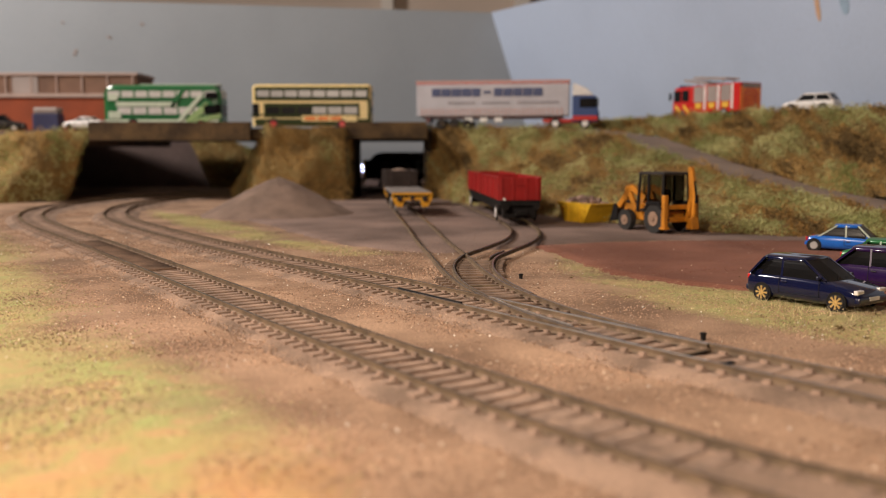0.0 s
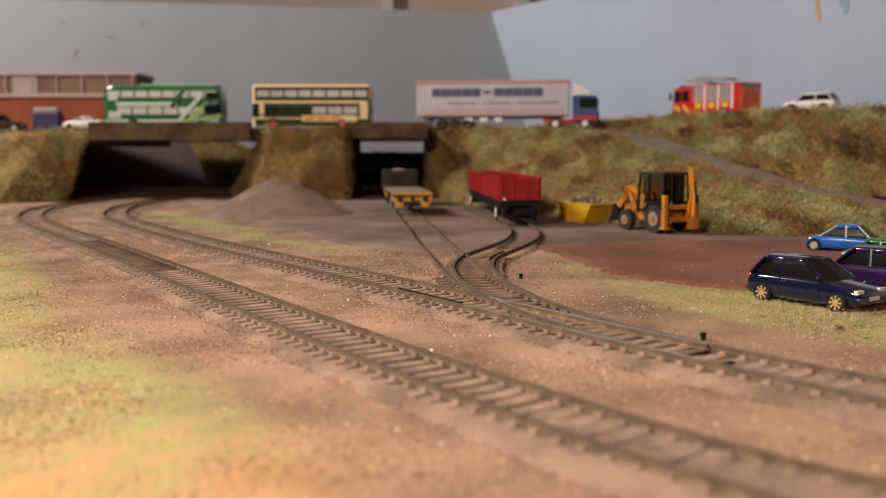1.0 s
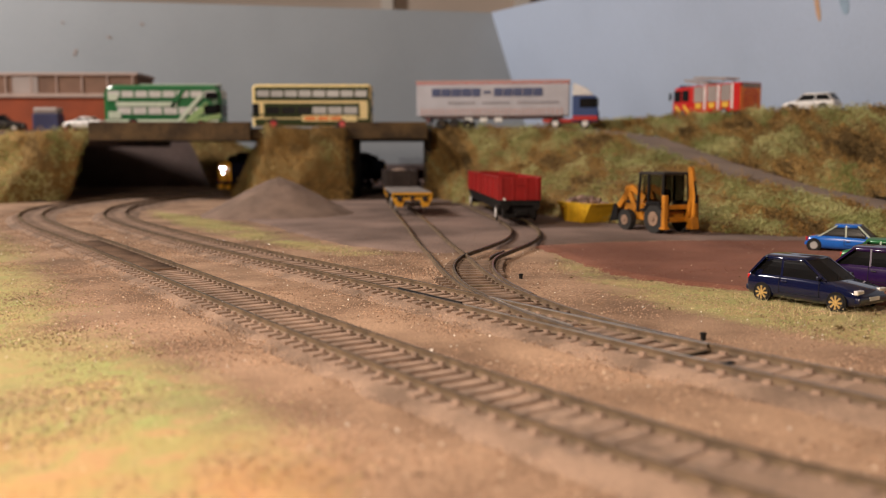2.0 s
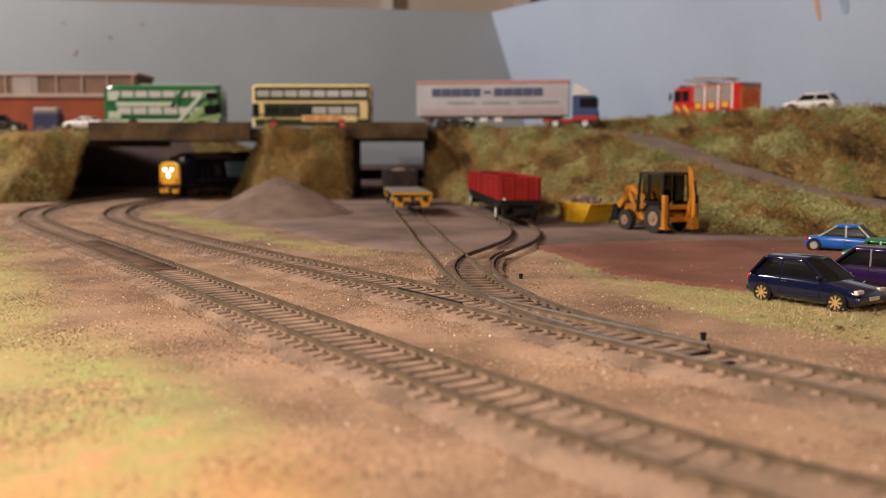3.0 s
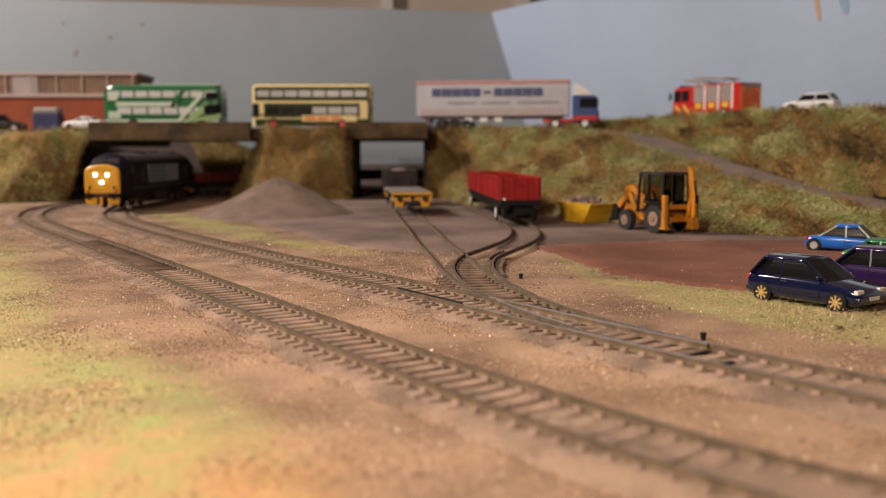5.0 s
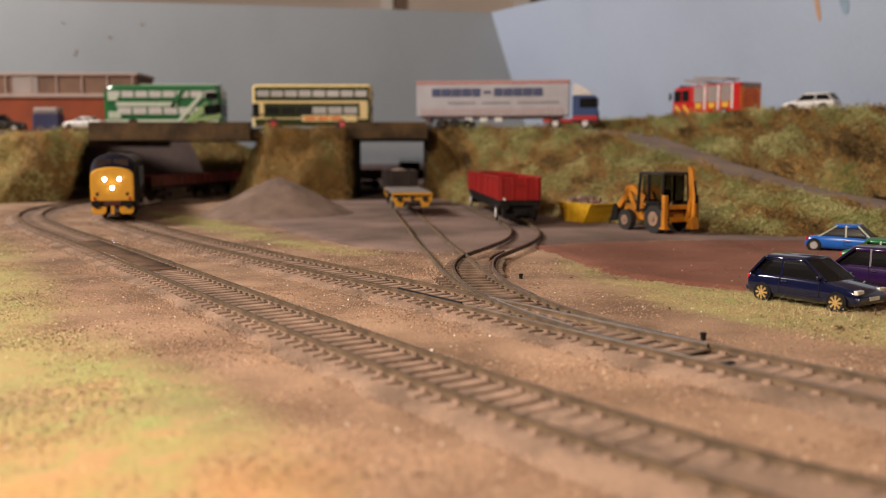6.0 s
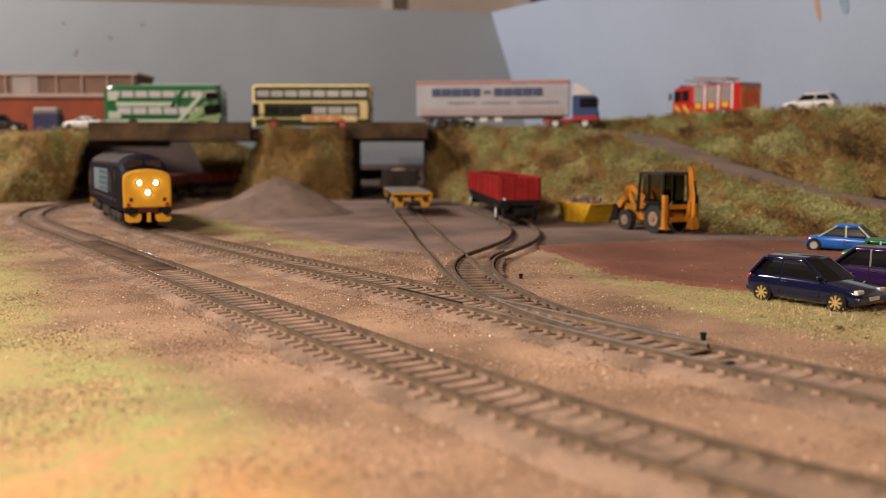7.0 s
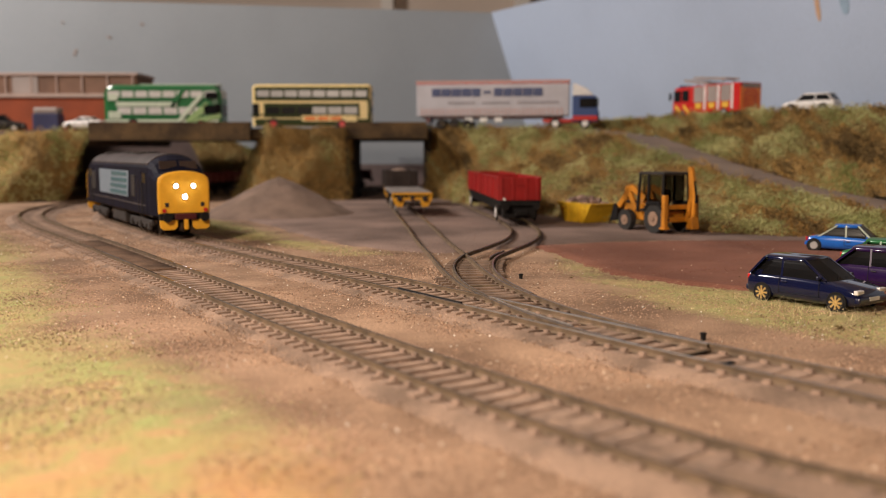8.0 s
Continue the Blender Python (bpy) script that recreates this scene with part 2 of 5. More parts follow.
def cyl(bm, c, r, depth, axis="y", seg=20, r2=None, mat=0, bevel=0.0):
    g = bmesh.ops.create_cone(bm, cap_ends=True, segments=seg, radius1=r, radius2=r if r2 is None else r2, depth=depth)
    vs = g["verts"]
    rot = {"x": Euler((0, radians(90), 0)), "y": Euler((radians(90), 0, 0)), "z": Euler((0, 0, 0))}[axis].to_matrix().to_4x4()
    bmesh.ops.transform(bm, matrix=Matrix.Translation(c) @ rot, verts=vs)
    for f in {f for v in vs for f in v.link_faces}:
        f.material_index = mat
    return vs


def bar(bm, a, b, w, h=None, mat=0):
    """A square bar from a to b."""
    a, b = Vector(a), Vector(b)
    d = b - a
    vs = box(bm, 0, 0, 0, w, h or w, d.length, 0)
    m = Matrix.Translation((a + b) / 2) @ d.to_track_quat("Z", "Y").to_matrix().to_4x4()
    bmesh.ops.transform(bm, matrix=m, verts=vs)
    for f in {f for v in vs for f in v.link_faces}:
        f.material_index = mat


def prism(bm, outline, y0, y1, mat=0, bevel=0.0):
    """Extrudes an outline in x, z from y0 to y1."""
    a = [bm.verts.new((x, y0, z)) for x, z in outline]
    b = [bm.verts.new((x, y1, z)) for x, z in outline]
    fs = [bm.faces.new(a), bm.faces.new(b[::-1])]
    k = len(a)
    for i in range(k):
        fs.append(bm.faces.new((a[i], b[i], b[(i + 1) % k], a[(i + 1) % k])))
    for f in fs:
        f.material_index = mat
    if bevel:
        bmesh.ops.bevel(bm, geom=list({e for f in fs for e in f.edges}), offset=bevel, segments=2, affect="EDGES", profile=0.5)
    return a + b


def loft(bm, rings, mat=0, cap=True):
    """Skins rings of equal length, each closed."""
    vs = [[bm.verts.new(p) for p in r] for r in rings]
    k = len(rings[0])
    fs = []
    for a, b in zip(vs, vs[1:]):
        for i in range(k):
            fs.append(bm.faces.new((a[i], a[(i + 1) % k], b[(i + 1) % k], b[i])))
    if cap:
        fs += [bm.faces.new(vs[0][::-1]), bm.faces.new(vs[-1])]
    for f in fs:
        f.material_index = mat
    return fs


def spline(points, step=4.0):
    """A smooth line through points, sampled evenly."""
    pts = [Vector(p).to_2d() for p in points]
    pts = [pts[0] * 2 - pts[1]] + pts + [pts[-1] * 2 - pts[-2]]
    out = []
    for a, b, c, d in zip(pts, pts[1:], pts[2:], pts[3:]):
        n = max(2, int((c - b).length / step))
        for i in range(n):
            t = i / n
            out.append(0.5 * (2 * b + (c - a) * t + (2 * a - 5 * b + 4 * c - d) * t * t + (3 * b - a - 3 * c + d) * t ** 3))
    out.append(pts[-2])
    return out


class Line:
    """A plan line with even steps along it."""

    def __init__(self, points):
        self.p = spline(points)
        self.s = [0.0]
        for a, b in zip(self.p, self.p[1:]):
            self.s.append(self.s[-1] + (b - a).length)
        self.length = self.s[-1]

    def at(self, s):
        s = min(max(s, 0), self.length)
        i = min(int(np.searchsorted(self.s, s)), len(self.s) - 1)
        i = max(i, 1)
        t = (s - self.s[i - 1]) / max(1e-9, self.s[i] - self.s[i - 1])
        return self.p[i - 1].lerp(self.p[i], t)

    def way(self, s):
        return (self.at(s + 3) - self.at(s - 3)).normalized()


# ---- plan of the tracks: centre lines in mm, from the front to the back ----
MAIN_NEAR = Line([(113.2, 69.2), (79.1, 110.7), (42.5, 147.6), (2.9, 200.4), (-34.4, 255.8), (-70.2, 311.6), (-105.2, 366.7), (-139, 419.4), (-172.8, 472.1), (-206.6, 523.5), (-241.4, 574.9),
                  (-275.2, 626.3), (-307.1, 680.3), (-335.3, 738), (-355.9, 801.9), (-366.3, 868.4), (-364.4, 937.4), (-351.2, 1026.4), (-317.4, 1126.8), (-258.3, 1220.9), (-178.4, 1296.1), (-75.1, 1341.3), (56.3, 1356.3), (216, 1356.3)])
MAIN_FAR = Line([(161.5, 114.6), (118.3, 159.7), (83.6, 202.4), (50.7, 246.3), (18.8, 292.7), (-13.1, 339.1), (-45.1, 384.3), (-77.9, 429.4), (-109.9, 474.6), (-141.8, 521), (-172.8, 568.6),
                 (-202.8, 616.3), (-232, 665.2), (-258.3, 717.9), (-278.9, 774.3), (-293, 833.3), (-297.7, 896), (-293.9, 963.7), (-278.9, 1039), (-246, 1114.2), (-192.5, 1183.2), (-122.1, 1233.4), (-37.6, 1261), (65.7, 1271), (140.9, 1266), (216, 1237.2), (272.3, 1183.2), (324, 1097.9), (385, 991.3), (450.8, 878.4), (525.9, 750.5), (601, 625.1)])
SIDING_A = Line([(62, 231.2), (43.9, 262.6), (29.1, 296.5), (16, 340.4), (8.7, 388), (2.3, 447), (-5.7, 513.4), (-15.2, 611.3), (-23.5, 690.3), (-32.9, 781.9), (-47, 919.8), (-58.2, 1070.3), (-65.7, 1208.3)])
SIDING_B = Line([(23.5, 317.8), (17.4, 344.1), (14.1, 374.2), (13.6, 404.3), (18.1, 439.4), (29.9, 474.6), (43.2, 516), (50.7, 556.1), (53.5, 606.3), (49.8, 681.5), (37.6, 794.4), (22.5, 919.8)])
GAUGE = 17.3  # between rail centres
# ---- structure: room, boards, ground ----
def slab(name, x0, x1, y0, y1, z0, z1, mat):
    bm = bmesh.new()
    box(bm, (x0 + x1) / 2, (y0 + y1) / 2, (z0 + z1) / 2, x1 - x0, y1 - y0, z1 - z0)
    return tagged(part(name, bm, mat), kind="structure")


slab("floor", -2000, 2200, -2000, 2720, -1030, -1000, M["woodstrip"])
slab("ceiling", -2000, 2200, -2000, 2720, 1600, 1640, M["ceil"])
slab("wall_north", -2000, 2200, 2680, 2720, -1000, 1600, M["beige"])
slab("wall_south", -2000, 2200, -2000, -1960, -1000, 1600, M["beige"])
slab("wall_east", 2160, 2200, -1960, 2680, -1000, 1600, M["beige"])
slab("wall_west", -2000, -1960, -1960, 2680, -1000, 1600, M["beige"])


def ground_height(x, y):
    v = Vector((x * 0.03, y * 0.03, 0))
    return -4.2 + 0.5 * noise.noise(v) + 0.3 * noise.noise(v * 4)


GRASS_LEFT = [(2, 119.9), (-22, 180.1), (-42, 211.5), (-82, 261.7), (-131.5, 340.7), (-169, 405.9), (-214.1, 487.4), (-281.7, 594), (-356.9, 706.9), (-488.3, 807.3), (-525.9, 506.2), (-281.7, 155), (-93.9, 54.7)]
GRASS_RIGHT = [(58.2, 496.2), (73.3, 437.3), (84.5, 395.9), (103.3, 370.8), (133.4, 345.7), (180.3, 315.6), (267.6, 320.6), (267.6, 274.2), (225.4, 211.5), (178.4, 205.2), (131.5, 230.3), (105.2, 255.4), (86.4, 283), (69.5, 315.6), (58.2, 355.7), (48.8, 418.4)]
GRASS_MID = [(-281.7, 870), (-234.8, 807.3), (-187.8, 742), (-131.5, 656.8), (-93.9, 581.5), (-67.6, 533.8), (-30.1, 491.2), (-24.4, 471.1), (-56.3, 463.6), (-93.9, 512.5), (-140.9, 575.2), (-201.9, 669.3), (-246, 757.1), (-277, 832.4)]


def inside(poly, x, y):
    """Which points lie in a plan outline."""
    hit = np.zeros(len(x), bool)
    p = np.asarray(poly, float)
    for (x0, y0), (x1, y1) in zip(p, np.roll(p, -1, axis=0)):
        cross = (y0 > y) != (y1 > y)
        hit ^= cross & (x < (x1 - x0) * (y - y0) / (y1 - y0 + 1e-12) + x0)
    return hit


def rim(poly, x, y):
    """Distance of points from an outline's rim, in mm."""
    d = np.full(len(x), 1e9)
    p = np.asarray(poly, float)
    for a, b in zip(p, np.roll(p, -1, axis=0)):
        e = b - a
        u = np.clip(((x - a[0]) * e[0] + (y - a[1]) * e[1]) / (e @ e), 0, 1)
        d = np.minimum(d, np.hypot(x - a[0] - u * e[0], y - a[1] - u * e[1]))
    return d


def turf_amount(x, y):
    """How much turf covers the ground: 0 bare, 1 full, in patches that fade at the rims."""
    out = np.zeros(len(x))
    for poly, seed in ((GRASS_LEFT, 11), (GRASS_RIGHT, 21), (GRASS_MID, 31)):
        k = np.where(inside(poly, x, y), np.clip(rim(poly, x, y) / (40 if seed == 11 else 24) + 0.12, 0, 1), 0)
        idx = np.nonzero(k)[0]
        pat = np.array([noise.noise(Vector((x[i] * 0.022, y[i] * 0.022, seed))) + 0.5 * noise.noise(Vector((x[i] * 0.06, y[i] * 0.06, seed + 5))) for i in idx])
        if len(idx):
            out[idx] = np.maximum(out[idx], k[idx] * np.clip((0.92 if seed == 11 else 0.82) + 0.95 * pat, 0, 1))
    return out


def rust_amount(x, y):
    """Orange scatter along the front edge of the turf."""
    far = np.clip((178 - y) / 45, 0, 1) * np.clip((-8 - x) / 20, 0, 1)
    out = np.zeros(len(x))
    for i in np.nonzero(far)[0]:
        k = noise.noise(Vector((x[i] * 0.05, y[i] * 0.05, 41))) + 0.5 * noise.noise(Vector((x[i] * 0.13, y[i] * 0.13, 43)))
        out[i] = far[i] * min(1, max(0, 0.7 + 0.9 * k))
    return out


def ground():
    bm = bmesh.new()
    xs = np.r_[np.arange(-1000, -420, 40), np.arange(-420, 420, 5), np.arange(420, 1001, 40)]
    ys = np.r_[np.arange(-300, 60, 40), np.arange(60, 700, 5), np.arange(700, 900, 8), np.arange(900, 1681, 30)]
    g = [[bm.verts.new((x, y, ground_height(x, y))) for x in xs] for y in ys]
    for a, b in zip(g, g[1:]):
        for i in range(len(xs) - 1):
            bm.faces.new((a[i], a[i + 1], b[i + 1], b[i]))
    ob = part("ground", bm, M["soil"], smooth=True)
    gx, gy = np.meshgrid(xs, ys)
    cover = ob.data.attributes.new("turf", "FLOAT", "POINT")
    cover.data.foreach_set("value", turf_amount(gx.ravel().astype(float), gy.ravel().astype(float)).astype(np.float32))
    rust = ob.data.attributes.new("rust", "FLOAT", "POINT")
    rust.data.foreach_set("value", rust_amount(gx.ravel().astype(float), gy.ravel().astype(float)).astype(np.float32))
    return tagged(ob, "brown scatter-covered layout baseboard", "ground", kind="structure")


ground()


def sheet(name, outline, z, mat, label, step=5.0, rough=0.3, edge=5.0):
    """A thin spread of material on the ground, with a ragged rim that thins out."""
    pts = spline(outline + outline[:1], 6.0)[:-1]
    c = sum(pts, Vector((0, 0))) / len(pts)
    bm = bmesh.new()
    rings = []
    for k in (1.0, 0.97, 0.9, 0.75, 0.55, 0.3, 0.1):
        ring = []
        for i, p in enumerate(pts):
            q = c + (p - c) * k
            if k > 0.95:
                n = noise.noise(Vector((p.x * 0.12, p.y * 0.12, 3)))
                q += (p - c).normalized() * n * edge
            zz = z + rough * noise.noise(Vector((q.x * 0.06, q.y * 0.06, 7))) if k < 1 else -6.5
            ring.append((q.x, q.y, zz))
        rings.append(ring)
    loft(bm, rings, 0, cap=False)
    bm.faces.new([bm.verts.new(p) for p in rings[-1]])
    bmesh.ops.remove_doubles(bm, verts=bm.verts, dist=0.001)
    return tagged(part(name, bm, mat, smooth=True), label, "ground", kind="structure")


YARD = [(-211.3, 807.3), (-140.9, 681.8), (-103.3, 606.6), (-67.6, 537.6), (-32.9, 496.2), (7.5, 481.2), (51.7, 512.5), (93.9, 537.6), (140.9, 546.4), (216, 537.6), (244.2, 594), (187.8, 656.8), (93.9, 807.3), (28.2, 957.8), (-9.4, 1108.3), (-112.7, 1108.3), (-187.8, 957.8)]
RED = [(48.8, 512.5), (58.2, 478.6), (66.7, 428.5), (77, 390.8), (97.7, 363.3), (127.7, 336.9), (174.7, 305.6), (246, 313.1), (281.7, 418.4), (253.6, 531.3), (201.9, 543.9), (140.9, 541.4), (93.9, 531.3)]
sheet("yard_surface", YARD, -3.1, M["yard"], "pale grey ash yard surface")
sheet("red_yard_surface", RED, -2.9, M["redyard"], "rust-red ash parking area")


def track_bed(line, name):
    """A low shoulder of ballast under the sleepers."""
    bm = bmesh.new()
    rings = []
    s = 0
    while s <= line.length:
        p, w = line.at(s), line.way(s)
        n = Vector((-w.y, w.x))
        ring = []
        fill = 1.1 * min(1.0, max(0.0, (230 - s) / 130))
        for off, z in ((-22, -6.5), (-18, -4.0), (-13.5, -2.65), (-10, -2.95), (-5, -3.05), (0, -2.95), (5, -3.05), (10, -2.95), (13.5, -2.65), (18, -4.0), (22, -6.5)):
            q = p + n * (off + 1.5 * noise.noise(Vector((s * 0.08, off, 5))))
            lump = 0.45 * noise.noise(Vector((q.x * 0.09, q.y * 0.09, 1))) + 0.35 * noise.noise(Vector((q.x * 0.35, q.y * 0.35, 4)))
            ring.append((q.x, q.y, z + lump + (fill if abs(off) < 15 else 0)))
        rings.append(ring)
        s += 3
    vs = [[bm.verts.new(p) for p in r] for r in rings]
    for a, b in zip(vs, vs[1:]):
        for i in range(len(a) - 1):
            bm.faces.new((a[i], a[i + 1], b[i + 1], b[i]))
    return tagged(part(name, bm, M["bed"], smooth=True), "brown ballast bed under the track", "track bed", kind="structure")


def rail_mesh(line, off, s0, s1, top=0.0):
    """One rail: foot, web and head, swept along the line."""
    prof = [(-0.9, -1.9), (0.9, -1.9), (0.8, -1.65), (0.28, -1.45), (0.28, -0.75), (0.45, -0.6), (0.45, -0.06), (0.36, 0.0), (-0.36, 0.0), (-0.45, -0.06), (-0.45, -0.6), (-0.28, -0.75), (-0.28, -1.45), (-0.8, -1.65)]
    bm = bmesh.new()
    rings = []
    n = max(2, int((s1 - s0) / 5))
    for i in range(n + 1):
        s = s0 + (s1 - s0) * i / n
        p, w = line.at(s), line.way(s)
        nn = Vector((-w.y, w.x))
        o = off(s) if callable(off) else off
        rings.append([(p.x + nn.x * (o + a), p.y + nn.y * (o + a), z + top) for a, z in prof])
    loft(bm, rings)
    bm.normal_update()
    for f in bm.faces:
        if abs(f.normal.z) > 0.8 and f.calc_center_median().z > top - 0.3:
            f.material_index = 1
    return bm


def rail(line, off, s0, s1, parent, top=0.0, mats=None, label=""):
    return part("rail", rail_mesh(line, off, s0, s1, top), mats or [M["rail"], M["railtop"]], parent, label)


SLEEPERS = {}


def sleepers(line, s0, s1, parent, half=13.6, step=6.0, skip=None, z=-1.85, wood="sleeper"):
    """Sleepers with chairs; alike ones share a mesh."""
    key = (half, wood)
    if key not in SLEEPERS:
        bm = bmesh.new()
        box(bm, 0, 0, -0.9, 3.2, 2 * half, 1.8, 0.3)
        for o in (-GAUGE / 2, GAUGE / 2):
            for d in (-1.6, 1.6):
                box(bm, 0, o + d * 0.82, 0.3, 2.0, 1.0, 0.7)
        SLEEPERS[key] = bm
        me = bpy.data.meshes.new("sleeper")
        bmesh.ops.scale(bm, vec=(MM, MM, MM), verts=bm.verts)
        bm.to_mesh(me)
        me.materials.append(M[wood])
        SLEEPERS[key] = me
    s, rng = s0, random.Random(3)
    while s < s1:
        if not (skip and skip(s)):
            p, w = line.at(s), line.way(s)
            ob = new("sleeper", SLEEPERS[key])
            ob.parent = parent
            ob.matrix_basis = P(p.x, p.y, z + rng.uniform(-0.15, 0.05), 0, 0, math.degrees(math.atan2(w.y, w.x)) + rng.uniform(-1, 1))
        s += step


track_bed(MAIN_NEAR, "ballast_bed_front"), track_bed(MAIN_FAR, "ballast_bed_back")
near = thing("railway_track", "weathered brown model railway track on ballast, curving out of sight", "railway track", group="main line tracks")
far = thing("railway_track", "weathered brown model railway track with a turnout", "railway track", group="main line tracks")
for line, ob in ((MAIN_NEAR, near), (MAIN_FAR, far)):
    for o in (-GAUGE / 2, GAUGE / 2):
        rail(line, o, 0, line.length, ob)
siding_a = thing("siding_track", "rusty siding track sunk in grey ash", "railway track", group="siding tracks")
siding_b = thing("siding_track", "curved siding track leading off a turnout", "railway track", group="siding tracks")
for line, ob in ((SIDING_A, siding_a), (SIDING_B, siding_b)):
    for o in (-GAUGE / 2, GAUGE / 2):
        rail(line, o, 0, line.length, ob, -0.12)


# ---- hillside, banks, bridge ----
def bumpy(x, y, z, amp):
    v = Vector((x, y, z)) * 0.03
    return amp * (noise.noise(v) + 0.5 * noise.noise(v * 2.3) + 0.3 * noise.noise(v * 5))


def skin(name, lines, mat, label, amp=4.0, fine=5.0, category="embankment"):
    """Lofts a slope between lines of equal count (each a list of x, y, z), and roughens it. Returns the object and its points."""
    rows = []
    for a, b in zip(lines, lines[1:]):
        d = max((Vector(p) - Vector(q)).length for p, q in zip(a, b))
        n = max(1, int(d / fine))
        for i in range(n):
            rows.append([Vector(p).lerp(Vector(q), i / n) for p, q in zip(a, b)])
    rows.append([Vector(p) for p in lines[-1]])
    fullrows = []
    for r in rows:
        out = []
        for a, b in zip(r, r[1:]):
            n = max(1, int(max((Vector(x[j]) - Vector(x[j + 1])).length for x in (rows[0], rows[-1]) for j in [r.index(a)]) / fine))
            out += [a.lerp(b, i / n) for i in range(n)]
        out.append(r[-1])
        fullrows.append(out)
    bm = bmesh.new()
    g = []
    for r in fullrows:
        g.append([bm.verts.new((p.x, p.y - bumpy(p.x, p.y, p.z, amp), p.z + 0.6 * bumpy(p.y, p.z, p.x, amp))) for p in r])
    for a, b in zip(g, g[1:]):
        for i in range(len(a) - 1):
            bm.faces.new((a[i], a[i + 1], b[i + 1], b[i]))
    bm.normal_update()
    spots = [(v.co.copy(), v.normal.copy()) for v in bm.verts]
    ob = part(name, bm, mat, smooth=True)
    tagged(ob, label, category, kind="structure")
    return spots


# along the ramp: foot of the slope, near road edge, far road edge, crest of the upper bank
FOOT = [(-17.8, 1055.7, -4.7), (3.8, 995.5, -4.7), (28.2, 901.4, -4.7), (79.8, 757.2, -4.7), (140.9, 646.8, -4.7), (187.8, 589.1, -4.7), (239.5, 556.5, -4.7), (324, 512.6, -4.7), (422.6, 468.7, -4.7)]
NEAR_EDGE = [(-16, 1063.8, 77.8), (37.6, 1048.7, 77.8), (89.2, 1028.7, 77.4), (140.9, 995.1, 74.5), (183.1, 920.8, 63.2), (217.9, 822.3, 40.6), (251.7, 704.8, 21.7), (298.6, 593, 8.5), (375.6, 480.9, -0.9)]
FAR_EDGE = [(-16, 1126.6, 76.4), (56.3, 1126.6, 76.4), (122.1, 1126.6, 76.4), (187.8, 1064, 75.5), (234.8, 958.4, 63.2), (270.5, 853.7, 40.6), (302.4, 742.4, 21.7), (345.6, 630.6, 8.5), (417.9, 524.8, -0.9)]
CREST = [(56.3, 1164.2, 77.4), (112.7, 1164.2, 77.4), (159.6, 1151.5, 79.2), (208.5, 1107.1, 84.9), (267.6, 1025.3, 87.7), (305.2, 918.7, 87.7), (340, 818.5, 86.8), (386.9, 718.3, 84.9), (469.6, 624.2, 84.9)]
BACK = [(56.3, 1252, 77.4), (112.7, 1252, 77.4), (159.6, 1251.8, 79.2), (281.7, 1251.2, 86.8), (375.6, 1125.4, 90.6), (441.4, 1000, 90.6), (488.3, 899.8, 88.7), (563.5, 812.2, 86.8), (657.4, 699.5, 84.9)]
HILL = skin("bank_slope", [FOOT, NEAR_EDGE], M["bank"], "embankment slope covered in olive and brown flock", 7.0)
skin("ramp_road", [[(x + 2, y - (14 if x > 100 else -8), z - 7) for x, y, z in NEAR_EDGE], NEAR_EDGE, FAR_EDGE], M["road"], "dusty grey-brown road ramp up the bank", 0.5, 8.0, "road")
UPPER = skin("upper_bank", [FAR_EDGE[2:], CREST[2:]], M["bank"], "upper bank covered in olive and brown flock", 7.0)
PLATEAU = skin("bank_top", [CREST[2:], BACK[2:]], M["bank"], "flock-covered top of the bank", 1.5, 10)

LEFTBANK = skin("bank_left", [[(-845.2, 939, -4.7), (-601, 942.8, -4.7), (-464.9, 947.8, -4.7), (-416, 997, -4.7), (-480, 1108.4, -4.7)],
                              [(-845.2, 1064.3, 71.7), (-601, 1064.3, 71.7), (-433.9, 1016.6, 72.6), (-391, 1016.5, 73.6), (-440, 1114.4, 72.6)]], M["bank"], "embankment beside the bridge covered in olive flock", 7.0)
MIDBANK = skin("bank_middle", [[(-281.7, 1208.7, -4.7), (-246, 1070.7, -4.7), (-211.3, 1008, -4.7), (-159.6, 989.2, -4.7), (-106.1, 995.5, -4.7), (-105.2, 1045.7, -4.7)],
                               [(-208.5, 1201.8, 77.4), (-204.7, 1063.8, 77.4), (-192.5, 1008.7, 76.4), (-150.3, 1003.7, 76.4), (-107.1, 1006.2, 76.4), (-105.2, 1041.3, 76.4)]], M["bank"], "embankment between two bridge openings covered in brown flock", 5.5)

slab("bridge_deck", -403.8, -16.9, 1016.8, 1359.2, 64.2, 75.5, M["concrete"])
slab("parapet_left", -388.8, -212.2, 1004.1, 1015.4, 62.3, 82.1, M["concrete"])
slab("parapet_right", -107.1, -17.8, 1006.5, 1015.3, 64.2, 82.1, M["concrete"])
slab("road_deck_left", -939.1, -404.8, 1029.8, 1359.7, 56.6, 72.6, M["road"])
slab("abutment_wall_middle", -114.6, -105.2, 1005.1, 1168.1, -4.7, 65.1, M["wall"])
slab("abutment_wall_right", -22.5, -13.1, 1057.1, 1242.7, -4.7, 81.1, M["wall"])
BACKBANK = skin("bank_behind", [[(-349.4, 1369.3, -4.7), (-281.7, 1374.3, -4.7), (-112.7, 1396.9, -4.7)], [(-386.9, 1393.1, 69.8), (-330.6, 1393.1, 69.8), (-253.6, 1406.1, 34)]], M["bank"], "brown bank behind the bridge", 3.0)


